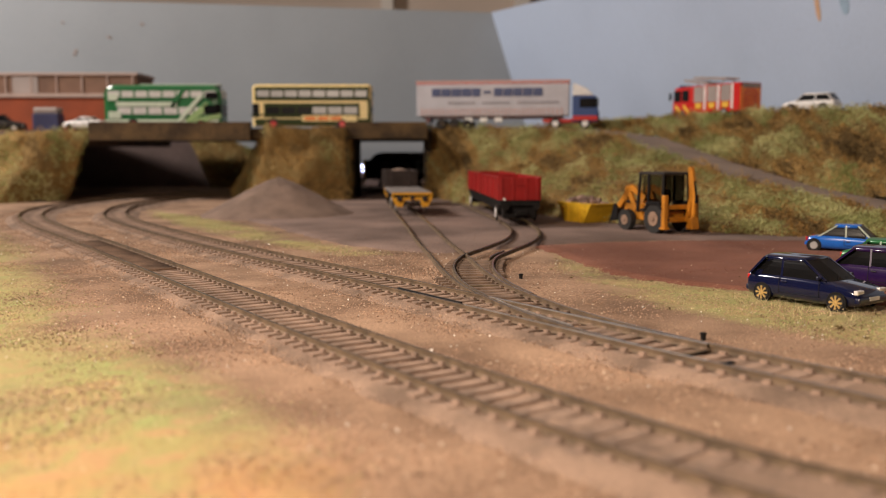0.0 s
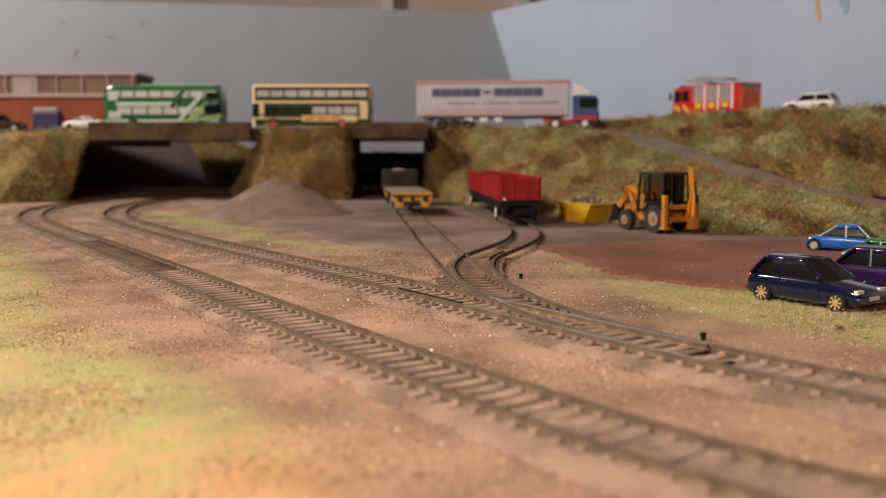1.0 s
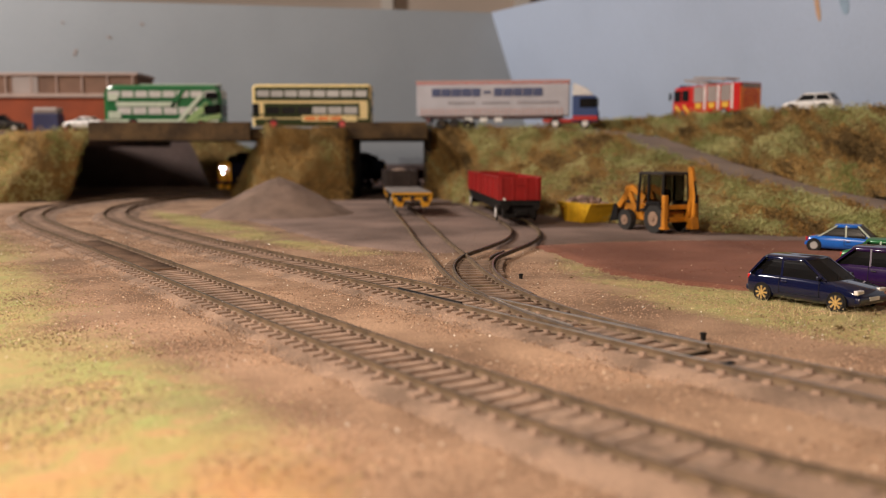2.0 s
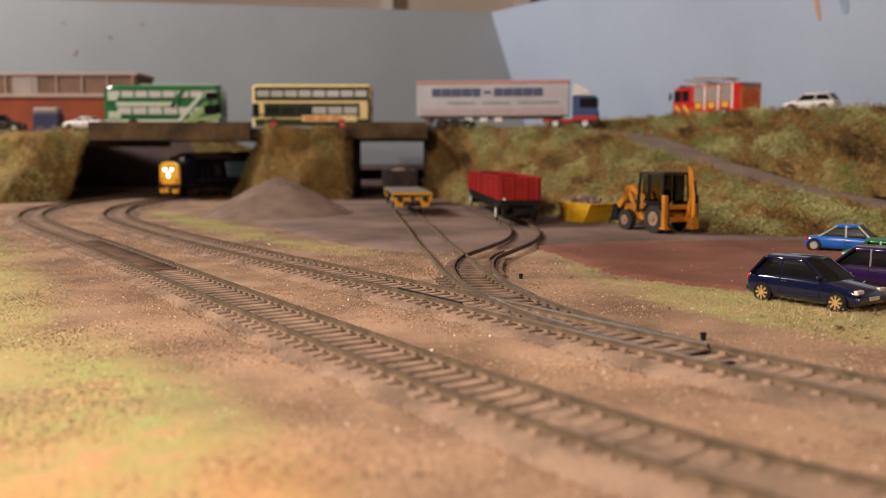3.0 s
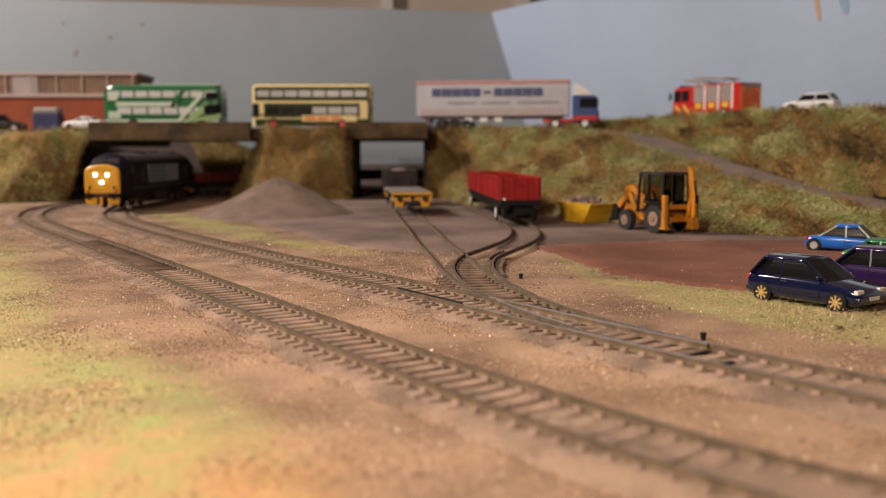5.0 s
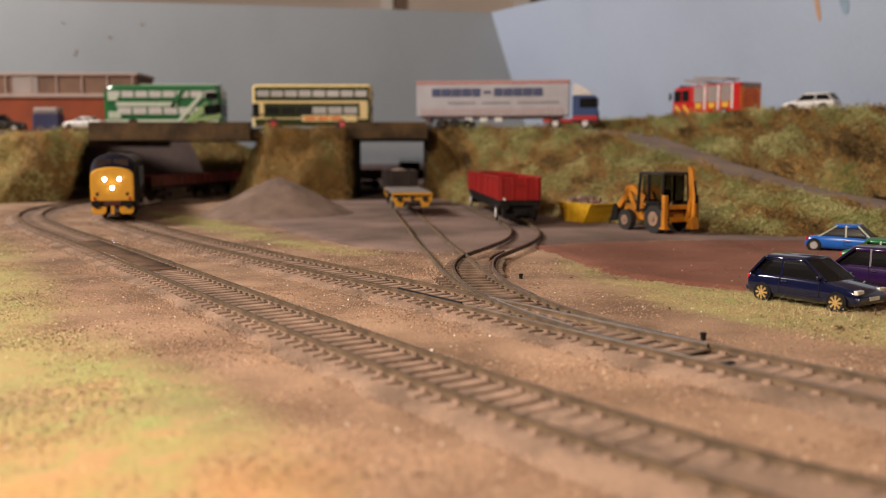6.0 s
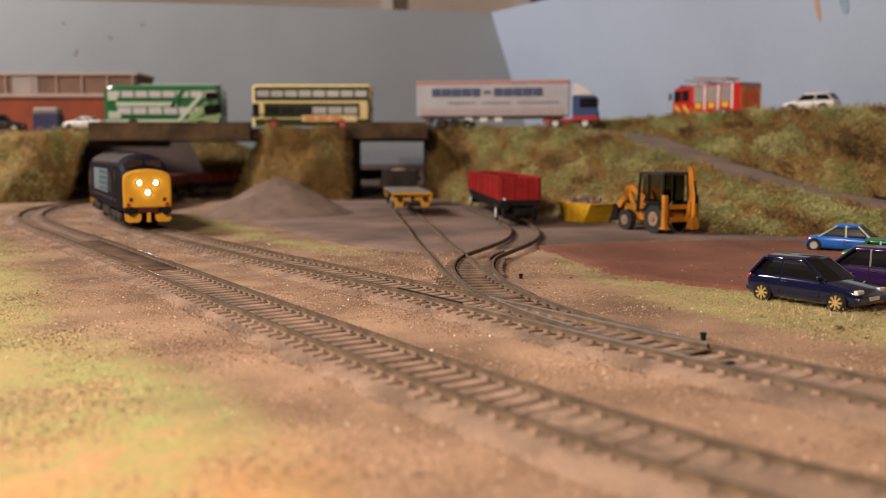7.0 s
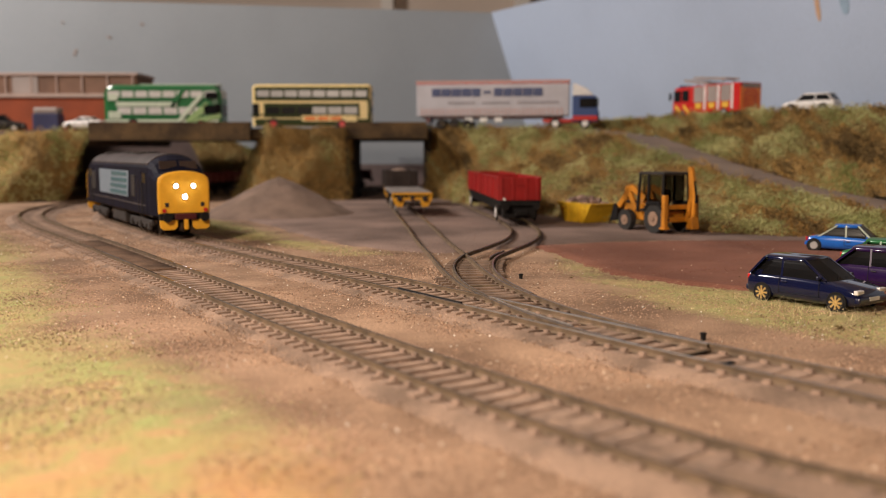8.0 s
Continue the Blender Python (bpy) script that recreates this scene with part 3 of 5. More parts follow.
def board(name, a, b, z0, z1, thick, mat, lean=0.0):
    """An upright board from plan point a to b; lean shifts its foot along the board."""
    d = Vector((b[0] - a[0], b[1] - a[1]))
    n = Vector((-d.y, d.x)).normalized() * thick
    bm = bmesh.new()
    lo = [(a[0], a[1]), (b[0], b[1]), (b[0] + n.x, b[1] + n.y), (a[0] + n.x, a[1] + n.y)]
    loft(bm, [[(x, y, z0) for x, y in lo], [(x, y, z1) for x, y in lo]])
    return tagged(part(name, bm, mat), kind="structure")


def backdrop(name, top_a, top_b, low_a, low_b, paint):
    """A painted board between four corners, 8 mm thick."""
    c = [Vector(p) for p in (top_a, top_b, low_b, low_a)]
    n = (c[1] - c[0]).cross(c[3] - c[0]).normalized() * 8
    n = n if n.y > 0 else -n
    bm = bmesh.new()
    loft(bm, [[tuple(p) for p in c], [tuple(p + n) for p in c]])
    return tagged(part(name, bm, paint), "painted pale blue-grey backdrop board", "backdrop", kind="structure")


# the fold between the boards leans; shade is put into the left one's colour
backdrop("backdrop_left", (-845, 1378, 282), (81.6, 1558.8, 282), (-845, 1378, -5), (172.5, 1576.5, -5), M["shadedrop"])
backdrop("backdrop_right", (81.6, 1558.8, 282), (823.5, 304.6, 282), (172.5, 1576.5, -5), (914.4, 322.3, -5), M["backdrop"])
slab("shelf_trim", -845.2, -178.4, 2562.6, 2679, 556.6, 641.5, M["woodstrip"])
slab("door_post", -173.7, -140.9, 2605, 2679, -943.4, 849.1, M["ceil"])
slab("door_post_right", 201.9, 244.2, 2605, 2679, -943.4, 849.1, M["ceil"])
slab("shelf_trim_right", 246, 845.2, 2563.8, 2679, 528.3, 641.5, M["woodstrip"])
board("tunnel_board", (-601, 1346.3), (-319.3, 1415.3), -5, 70, 5, M["tunnel"])
board("low_dark_board", (-309.9, 1434.1), (56.3, 1446.6), -5, 30, 5, M["darkboard"])


def infill(line, s0, s1, owner):
    """A thin strip of dusty board laid level between the rails."""
    bm = bmesh.new()
    rings = []
    for i in range(41):
        s = s0 + (s1 - s0) * i / 40
        p, w = line.at(s), line.way(s)
        n = Vector((-w.y, w.x))
        rings.append([(p.x + n.x * o, p.y + n.y * o, z + 0.08 * noise.noise(Vector((s * 0.1, o, 2)))) for o, z in ((-7.3, -2.6), (-6.9, -1.45), (0, -1.3), (6.9, -1.45), (7.3, -2.6))])
    loft(bm, rings)
    part("infill_board", bm, M["infill"], owner, "smooth brown board between the rails", smooth=True)


infill(MAIN_NEAR, 404, 556, near)


# ---- turnouts: bright blades, check rails, timbers ----
sleepers(MAIN_NEAR, 2, 860, near)
sleepers(MAIN_FAR, 2, 810, far)
sleepers(SIDING_A, 24, 160, siding_a, 13.6, 7.6, None, -1.75, "timber")
sleepers(SIDING_B, 9, 118, siding_b, 13.2, 6.0, lambda s: 22 < s < 66, -1.85, "timber")
STEEL = [M["rail"], M["steel"]]
rail(MAIN_FAR, lambda s: -7.4 - 0.5 * (s - 151) / 94, 151, 245, far, 0.06, STEEL, "polished steel switch blade")
rail(MAIN_FAR, 8.55, 139, 237, far, 0.05, STEEL, "polished running edge")
rail(MAIN_FAR, 6.2, 242, 282, far, -0.05, [M["black"], M["under"]], "dark steel check rail")
rail(SIDING_A, 7.4, 36, 85, siding_a, 0.04, STEEL, "polished steel switch blade")
rail(SIDING_B, -5.8, 114, 147, siding_b, -0.1, None, "short check rail")
for line, s, owner in ((SIDING_B, 31, siding_b), (MAIN_FAR, 151, far)):
    p, w = line.at(s), line.way(s)
    bm = bmesh.new()
    box(bm, 0, 0, -1.9, 1.8, 20, 1.2, 0.3)
    part("tie_bar", bm, M["rail"], owner, at=P(p.x, p.y, 0, 0, 0, math.degrees(math.atan2(w.y, w.x))))


for s, o, w, l in ((151, -1.5, 9.0, 2.6), (139, 1.5, 6.0, 1.8)):
    p, w2 = MAIN_FAR.at(s), MAIN_FAR.way(s)
    bm = bmesh.new()
    box(bm, 0, o, -1.75, l, w, 0.5, 0.15)
    part("slide_plate", bm, M["black"], far, "dark switch slide plate", at=P(p.x, p.y, 0, 0, 0, math.degrees(math.atan2(w2.y, w2.x))))


# ---- loose cover: grains, grass, flock (too many to count) ----
RNG = np.random.default_rng(7)


def fast_mesh(name, verts, faces, mat, label, category):
    me = bpy.data.meshes.new(name)
    me.from_pydata((np.asarray(verts) * MM).tolist(), [], faces.tolist())
    me.materials.append(mat)
    ob = new(name, me)
    return tagged(ob, label, category, kind="stuff")


TETRA = np.array([(1, 1, 1), (-1, -1, 1), (-1, 1, -1), (1, -1, -1)], float) * 0.6
TETRA_F = np.array([(0, 1, 2), (0, 3, 1), (0, 2, 3), (1, 3, 2)])


def turns(n):
    """n random rotation matrices."""
    q = RNG.normal(size=(n, 4))
    q /= np.linalg.norm(q, axis=1)[:, None]
    w, x, y, z = q.T
    return np.stack([np.stack([1 - 2 * (y * y + z * z), 2 * (x * y - z * w), 2 * (x * z + y * w)], 1),
                     np.stack([2 * (x * y + z * w), 1 - 2 * (x * x + z * z), 2 * (y * z - x * w)], 1),
                     np.stack([2 * (x * z - y * w), 2 * (y * z + x * w), 1 - 2 * (x * x + y * y)], 1)], 1)


def grains(name, pts, lo, hi, mat, label):
    n = len(pts)
    size = lo + (hi - lo) * RNG.random(n) ** 2
    shape = TETRA[None] * (0.6 + 0.8 * RNG.random((n, 4, 1)))
    v = np.einsum("nij,nkj->nki", turns(n), shape) * size[:, None, None] + pts[:, None]
    f = TETRA_F[None] + 4 * np.arange(n)[:, None, None]
    return fast_mesh(name, v.reshape(-1, 3), f.reshape(-1, 3), mat, label, "scatter")


def blades(name, pts, lo, hi, width, mat, label, lean=0.7):
    n = len(pts)
    h = lo + (hi - lo) * RNG.random(n)
    a = RNG.random(n) * 2 * np.pi
    b = RNG.random(n) * 2 * np.pi
    k = lean * RNG.random(n)
    side = np.stack([np.cos(a), np.sin(a), np.zeros(n)], 1) * (width * (0.6 + 0.8 * RNG.random(n)))[:, None]
    way = np.stack([np.cos(b) * k, np.sin(b) * k, np.ones(n)], 1) * h[:, None]
    mid = pts + way * 0.55
    tip = pts + way * np.array([1.5, 1.5, 0.92])
    v = np.stack([pts - side, pts + side, mid + side * 0.7, mid - side * 0.7, tip], 1)
    f = np.array([(0, 1, 2), (0, 2, 3), (3, 2, 4)])[None] + 5 * np.arange(n)[:, None, None]
    return fast_mesh(name, v.reshape(-1, 3), f.reshape(-1, 3), mat, label, "grass")


def clumps(name, pts, lo, hi, mat, label, leaves=6):
    """Tufts of small torn leaves round each point."""
    n = len(pts)
    size = (lo + (hi - lo) * RNG.random(n))[:, None, None]
    c = pts[:, None] + RNG.normal(size=(n, leaves, 3)) * size * 0.42
    t = RNG.normal(size=(n, leaves, 3, 3)) * size[..., None] * 0.33
    v = (c[:, :, None] + t).reshape(-1, 3)
    f = np.arange(len(v)).reshape(-1, 3)
    return fast_mesh(name, v, f, mat, label, "flock")


def patchy(x, y, scale, seed):
    return np.array([noise.noise(Vector((a * scale, b * scale, seed))) + 0.5 * noise.noise(Vector((a * scale * 2.7, b * scale * 2.7, seed + 5))) for a, b in zip(x, y)])


def spread(poly, n, scale=0.02, seed=1.0, cut=-0.2, z=-4.0, soft=0.3):
    """Points in an outline, thinned out in patches."""
    p = np.asarray(poly, float)
    x = RNG.uniform(p[:, 0].min(), p[:, 0].max(), n)
    y = RNG.uniform(p[:, 1].min(), p[:, 1].max(), n)
    keep = inside(poly, x, y)
    x, y = x[keep], y[keep]
    keep = patchy(x, y, scale, seed) > cut + soft * (RNG.random(len(x)) - 0.5) * 2
    x, y = x[keep], y[keep]
    return np.stack([x, y, np.full(len(x), z)], 1)


def off_rails(pts, clear=1.4, lines=None):
    """Drops the points that lie on a rail."""
    keep = np.ones(len(pts), bool)
    for line in lines or (MAIN_NEAR, MAIN_FAR, SIDING_A, SIDING_B):
        c = np.array([(p.x, p.y) for p in line.p])
        for i in range(0, len(pts), 4000):
            d = np.sqrt(((pts[i:i + 4000, None, :2] - c[None]) ** 2).sum(2)).min(1)
            keep[i:i + 4000] &= (np.abs(d - GAUGE / 2) > clear) & ((d > GAUGE / 2) | (RNG.random(len(d)) < 0.35))
    return pts[keep]


FRONT = [(-56.3, 92.3), (-309.9, 380.8), (-394.4, 706.9), (-375.6, 882.5), (-309.9, 807.3), (-112.7, 543.9), (-28.2, 487.4), (56.3, 506.2), (65.7, 380.8), (117.4, 318.1), (169, 274.2), (216, 242.8), (131.5, 92.3)]
soil_pts = off_rails(spread(FRONT, 430000, 0.02, 3, -0.7, -4.2))
third = len(soil_pts) // 10
grains("soil_grain", soil_pts[:9 * third], 0.14, 0.42, M["soilgrain"], "fine brown ground scatter")
grains("pale_grain", soil_pts[9 * third:int(9.35 * third)], 0.15, 0.5, M["palegrain"], "pale specks among the ground scatter")
grains("dark_grain", soil_pts[int(9.5 * third):], 0.15, 0.5, M["darkgrain"], "dark specks among the ground scatter")

grains("pale_grain", spread(FRONT, 2200, 0.02, 7, -0.6, -3.75), 0.16, 0.46, M["glint"], "white crystal specks among the ground scatter")


def turfed(poly, n, least):
    """Points where turf grows, thinner where it thins out."""
    p = np.asarray(poly, float)
    x = RNG.uniform(p[:, 0].min(), p[:, 0].max(), n)
    y = RNG.uniform(p[:, 1].min(), min(p[:, 1].max(), 790), n)
    keep = turf_amount(x, y) > least + 0.5 * RNG.random(n)
    return np.stack([x[keep], y[keep], np.full(keep.sum(), -4.1)], 1)


for poly, n in ((GRASS_LEFT, 260000), (GRASS_RIGHT, 80000), (GRASS_MID, 70000)):
    p = off_rails(turfed(poly, n, 0.05), 6)
    h = len(p)
    if poly is GRASS_LEFT:
        orange = rust_amount(p[:, 0], p[:, 1]) > 0.1 + 0.4 * RNG.random(h)
        grains("rust_grain", p[orange], 0.13, 0.36, M["rustgrain"], "orange scatter among the turf")
        p = p[~orange]
        h = len(p)
    grains("turf_grain", p[:int(h * 0.4)], 0.13, 0.36, M["turfgrain"], "green turf scatter")
    blades("grass", p[int(h * 0.4):int(h * 0.8)], 0.25, 0.8, 0.10, M["grass"], "short green static grass", 4.0)
    blades("dry_grass", p[int(h * 0.8):], 0.25, 0.9, 0.08, M["straw"], "straw-coloured static grass", 4.0)


def beside(line, s0, s1, n, lo, hi, z0, z1):
    """Points along a line, between two offsets from its centre, sinking outwards."""
    s = RNG.uniform(s0, s1, n)
    k = RNG.random(n)
    off = (lo + (hi - lo) * k) * RNG.choice([-1.0, 1.0], n)
    c = np.array([tuple(line.at(a)) for a in s])
    w = np.array([tuple(line.way(a)) for a in s])
    return np.stack([c[:, 0] - w[:, 1] * off, c[:, 1] + w[:, 0] * off, z0 + (z1 - z0) * k + RNG.normal(size=n) * 0.12], 1)


for line, a, b, n in ((MAIN_NEAR, 0, 693, 18000), (MAIN_FAR, 0, 716, 15000)):
    grains("ballast_grain", beside(line, a, b, n, 10.5, 19, -2.5, -3.9), 0.18, 0.45, M["ballast"], "brown ballast beside the rails")
    grains("ballast_grain", beside(line, a, b, n // 2, 0, 7.4, -2.6, -2.6), 0.18, 0.42, M["ballast"], "brown ballast between the rails")
grains("ballast_grain", beside(SIDING_A, 12, 204, 6000, 0, 14, -3.2, -3.9), 0.3, 0.8, M["ballast"], "brown ballast round the turnout")
specks = spread(RED, 200, 0.02, 9, -0.6, -2.6)
grains("pale_grain", specks[:90], 0.15, 0.4, M["palegrain"], "pale specks on the red ash")
grains("dark_grain", specks[90:], 0.2, 0.5, M["darkgrain"], "dark specks on the red ash")
for outline, m, label in ((RED, "redyard", "rust-red ash grains"), (YARD, "yard", "grey ash grains")):
    mid = np.mean(np.asarray(outline, float), axis=0)
    wide = [tuple(mid + (np.array(q) - mid) * 1.07) for q in outline]
    p = spread(wide, 16000, 0.03, 6, -0.5, -3.2)
    p[:, 2] = np.where(inside(outline, p[:, 0], p[:, 1]), -2.9, -4.1)
    grains("ash_grain", p, 0.12, 0.34, M[m], label)
tall = spread([(58.2, 487.4), (71.4, 433.5), (82.6, 393.4), (101.4, 368.3), (131.5, 340.7), (174.7, 310.6), (169, 283), (122.1, 305.6), (86.4, 336.9), (69.5, 368.3), (58.2, 418.4)], 4200, 0.05, 4, -0.1, -4.2)
blades("dry_grass", tall, 0.7, 2.2, 0.06, M["straw"], "long dry grass stems", 3.2)
clumps("dark_flock", spread(GRASS_RIGHT, 420, 0.03, 14, -0.1, -3.7), 0.4, 1.3, M["flockdark"], "dark brown leaf bits on the turf")
verge = spread([(101.4, 333.2), (131.5, 313.1), (174.7, 285.5), (187.8, 261.7), (140.9, 274.2), (105.2, 305.6)], 1500, 0.05, 8, -0.1, -4.2)
blades("dry_grass", verge, 1.6, 4.6, 0.06, M["straw"], "tangled dry grass stems beside the cars", 2.6)

for spots, n, lo, hi, tag in ((HILL, 52000, 0.7, 1.8, "hill"), (UPPER, 40000, 0.8, 2.0, "upper"), (LEFTBANK, 18000, 0.9, 2.0, "left"), (MIDBANK, 18000, 0.7, 1.6, "mid"), (BACKBANK, 3500, 1.0, 2.0, "back"), (PLATEAU, 9000, 0.8, 1.8, "top")):
    co = np.array([tuple(a) for a, _ in spots])
    no = np.array([tuple(b) for _, b in spots])
    pick = RNG.integers(0, len(co), n)
    pts = co[pick] + RNG.normal(size=(n, 3)) * 1.9 + no[pick] * np.where(no[pick][:, 2:] < 0, -1, 1) * 1.0
    swell = np.clip(patchy(pts[:, 0] + pts[:, 2] * 0.5, pts[:, 1] - pts[:, 2], 0.055, 12.0), 0, 1) * (2.0 if tag == "mid" else 5.5)
    pts = pts + no[pick] * np.where(no[pick][:, 2:] < 0, -1, 1) * swell[:, None]
    f = patchy(pts[:, 0] + pts[:, 2] * 0.7, pts[:, 1] - pts[:, 2] * 1.3, 0.028, 5.0) * 1.5 + RNG.normal(size=n) * 0.1
    green = 0.75 if tag == "mid" else {"hill": 0.05, "left": -0.1}.get(tag, 0.2)
    edge = 0.1 if tag == "mid" else -0.1
    for name, mask, mat, label in (("green_flock", f > green, "flockgreen", "green foliage flock on the bank"), ("dark_flock", f < -0.55, "flockdark", "dark brown flock on the bank"),
                                   ("olive_flock", (f <= green) & (f > edge), "flock", "olive foliage flock on the bank"), ("brown_flock", (f <= edge) & (f >= -0.55), "flockbrown", "ochre brown flock on the bank")):
        if mask.any():
            clumps(name, pts[mask], lo, hi, M[mat], label)
# ---- rolling stock; x forward, z up from the rail top ----
def mesh():
    return bmesh.new()


def disc_wheel(parent, x, y, z, r, mat, width=2.2, hub=None, name="wheel"):
    bm = mesh()
    cyl(bm, (0, 0, 0), r, width, "y", 24)
    w = part(name, bm, mat, parent, at=P(x, y, z))
    side = -1 if y < 0 else 1
    bm = mesh()
    cyl(bm, (0, side * (width / 2 + 0.1), 0), r * 0.62, 0.5, "y", 20)
    cyl(bm, (0, side * (width / 2 + 0.4), 0), r * 0.2, 0.5, "y", 12)
    part("hub", bm, hub or M["under"], w)
    return w


def section(x, half, floor, side, top, n=10):
    """A body's cross section: upright sides and an arched roof."""
    ring = [(x, -half, floor), (x, -half - 0.2, (floor + side) / 2), (x, -half, side)]
    for i in range(1, n):
        a = math.pi * i / n
        ring.append((x, -half * math.cos(a) * (0.98 if 2 < i < n - 2 else 1), side + (top - side) * math.sin(a) ** 0.8))
    ring += [(x, half, side), (x, half + 0.2, (floor + side) / 2), (x, half, floor)]
    return ring


def bogie(parent, x, axles, r=6.0, half=14.5, mat=None):
    bm = mesh()
    span = axles[-1] - axles[0]
    for y in (-half, half):
        box(bm, 0, y, 7.5, span + 10, 2.0, 3.4, 0.4)
        for a in axles:
            box(bm, a, y * 1.06, 5.6, 5.5, 2.0, 4.6, 0.5)
        for a, b in zip(axles, axles[1:]):
            box(bm, (a + b) / 2, y * 1.05, 5.2, 6.5, 1.4, 2.6, 0.4)
    box(bm, 0, 0, 9, 12, 2 * half, 3, 0.3)
    b = part("bogie", bm, mat or M["under"], parent, at=P(x, 0, 0))
    for a in axles:
        for y in (-8.3, 8.3):
            bm = mesh()
            cyl(bm, (a, y, r), r, 2.0, "y", 24)
            part("wheel", bm, M["under"], b)


def buffers(parent, x, z=11.5, y=11.5, d=1, mat=None):
    for o in (-y, y):
        bm = mesh()
        cyl(bm, (x + d * 1.8, o, z), 1.5, 3.6, "x", 14)
        cyl(bm, (x + d * 3.8, o, z), 2.9, 0.8, "x", 18)
        part("buffer", bm, mat or M["black"], parent)


def locomotive():
    t = thing("diesel_locomotive", "dark blue weathered model diesel locomotive with yellow nose and lit headlights", "locomotive")
    bm = mesh()
    loft(bm, [section(x, h, 13, 37, 50.5 + d) for x, h, d in ((-100, 17.2, -0.6), (-97, 17.6, 0), (97, 17.6, 0), (100, 17.2, -0.6))])
    part("body", bm, M["locoblue"], t)
    # grey roof skin over the middle
    bm = mesh()
    arc = [(y, 37 + 13.9 * max(0.0, 1 - (y / 17.9) ** 2) ** 0.42) for y in np.linspace(-15.6, 15.6, 13)]
    loft(bm, [[(x, y, z + 0.25) for y, z in arc] + [(x, y, z - 1.2) for y, z in arc[::-1]] for x in (-96, 60, 96)])
    roof = part("roof", bm, M["locoroof"], t, "weathered grey roof", smooth=False)
    for x in (-74, 30):
        bm = mesh()
        cyl(bm, (x, 0, 51.3), 8.5, 1.2, "z", 24)
        for k in (-4, 0, 4):
            box(bm, x, k, 52.1, 15, 0.8, 0.6)
        part("roof_fan", bm, M["under"], roof)
    bm = mesh()
    for x in (-20, 0):
        box(bm, x, 0, 51.5, 14, 9, 1.4, 0.3)
    part("exhaust_panel", bm, M["under"], roof)
    for d in (1, -1):
        flip = Matrix.Scale(d, 4, (1, 0, 0))
        # cab block, sloping to the windscreen, then the nose
        bm = mesh()
        loft(bm, [section(100, 17.2, 13, 37, 50), section(106, 16.8, 13, 37, 47.5), section(112, 16.2, 13, 35, 40.8), section(118, 15.8, 13, 34, 40.2), section(120.5, 15.0, 13, 33, 39.0)])
        bmesh.ops.transform(bm, matrix=flip, verts=bm.verts)
        nose = part("nose", bm, M["locoblue"], t)
        bm = mesh()
        loft(bm, [section(119.6, 15.9, 14.6, 34, 40.6), section(121.0, 15.8, 14.6, 33.8, 40.4), section(121.9, 14.8, 15.0, 33, 39.4)])
        bmesh.ops.transform(bm, matrix=flip, verts=bm.verts)
        part("nose_end", bm, M["yellow"], nose, "warning-yellow nose end")
        for y in (-6.4, 6.4):
            bm = mesh()
            vs = box(bm, 0, 0, 0, 0.6, 11.0, 5.6, 0.25)
            bmesh.ops.transform(bm, matrix=Matrix.Translation((109.0, y, 44.0)) @ Euler((0, radians(-28), 0)).to_matrix().to_4x4(), verts=bm.verts)
            bmesh.ops.transform(bm, matrix=flip, verts=bm.verts)
            part("windscreen", bm, M["locoglass"], nose)
        for y in (-17.4, 17.4):
            bm = mesh()
            box(bm, 92 * d, y, 35.5, 9, 0.6, 6.5, 0.2)
            part("cab_window", bm, M["glass"], t)
            bm = mesh()
            box(bm, 82 * d, y * 1.005, 27, 8, 0.5, 26, 0.2)
            door = part("cab_door", bm, M["locoblue"], t)
            bm = mesh()
            for k in (-4.6, 4.6):
                cyl(bm, (82 * d + k, y * 1.03, 24), 0.3, 20, "z", 8)
            part("handrail", bm, M["under"], door)
        # the lit lamps and the gear below the nose
        lit = M["glowwhite"] if d > 0 else M["lamp"]
        for y, z, r in ((-5.4, 31.4, 1.2), (5.4, 31.4, 1.2), (0, 24.8, 1.35)):
            bm = mesh()
            cyl(bm, (d * 122.2, y, z), r + 0.35, 0.9, "x", 20)
            rim = part("headlight", bm, M["under"], nose)
            bm = mesh()
            cyl(bm, (d * 122.7, y, z), r, 0.9, "x", 20)
            part("lens", bm, lit, rim)
        for y in (-11, 11):
            bm = mesh()
            box(bm, d * 122.2, y, 20, 0.8, 2.2, 2.6, 0.3)
            part("marker_lamp", bm, M["under"], nose)
            bm = mesh()
            cyl(bm, (d * 122.2, y * 1.16, 16.6), 1.3, 0.9, "x", 16)
            part("tail_lamp", bm, M["redlamp"], nose)
        bm = mesh()
        box(bm, d * 120, 0, 12.6, 4, 31, 3.6, 0.4)
        beam = part("buffer_beam", bm, M["black"], t)
        buffers(t, d * 121, 12.4, 11.5, d)
        bm = mesh()
        box(bm, d * 123, 0, 12.8, 3, 13, 3.6, 0.4)
        part("coupling_box", bm, M["maroon"], beam, "dark red coupling box")
        for y in (-10, 10):
            bm = mesh()
            prism(bm, [(-5.6, 10.6), (5.6, 10.6), (5.2, 6.2), (3.4, 4.6), (-3.4, 4.6), (-5.2, 6.2)], -0.9, 0.9, 0, 0.4)
            bmesh.ops.transform(bm, matrix=Matrix.Translation((d * 121.3, y, 0)) @ Euler((0, 0, radians(90))).to_matrix().to_4x4(), verts=bm.verts)
            part("skirt", bm, M["yellow"], beam, "yellow skirt plate")
        bm = mesh()
        box(bm, d * 124, 0, 8, 2.4, 2.6, 6.4, 0.5)
        part("coupling_hook", bm, M["yellow"], beam)
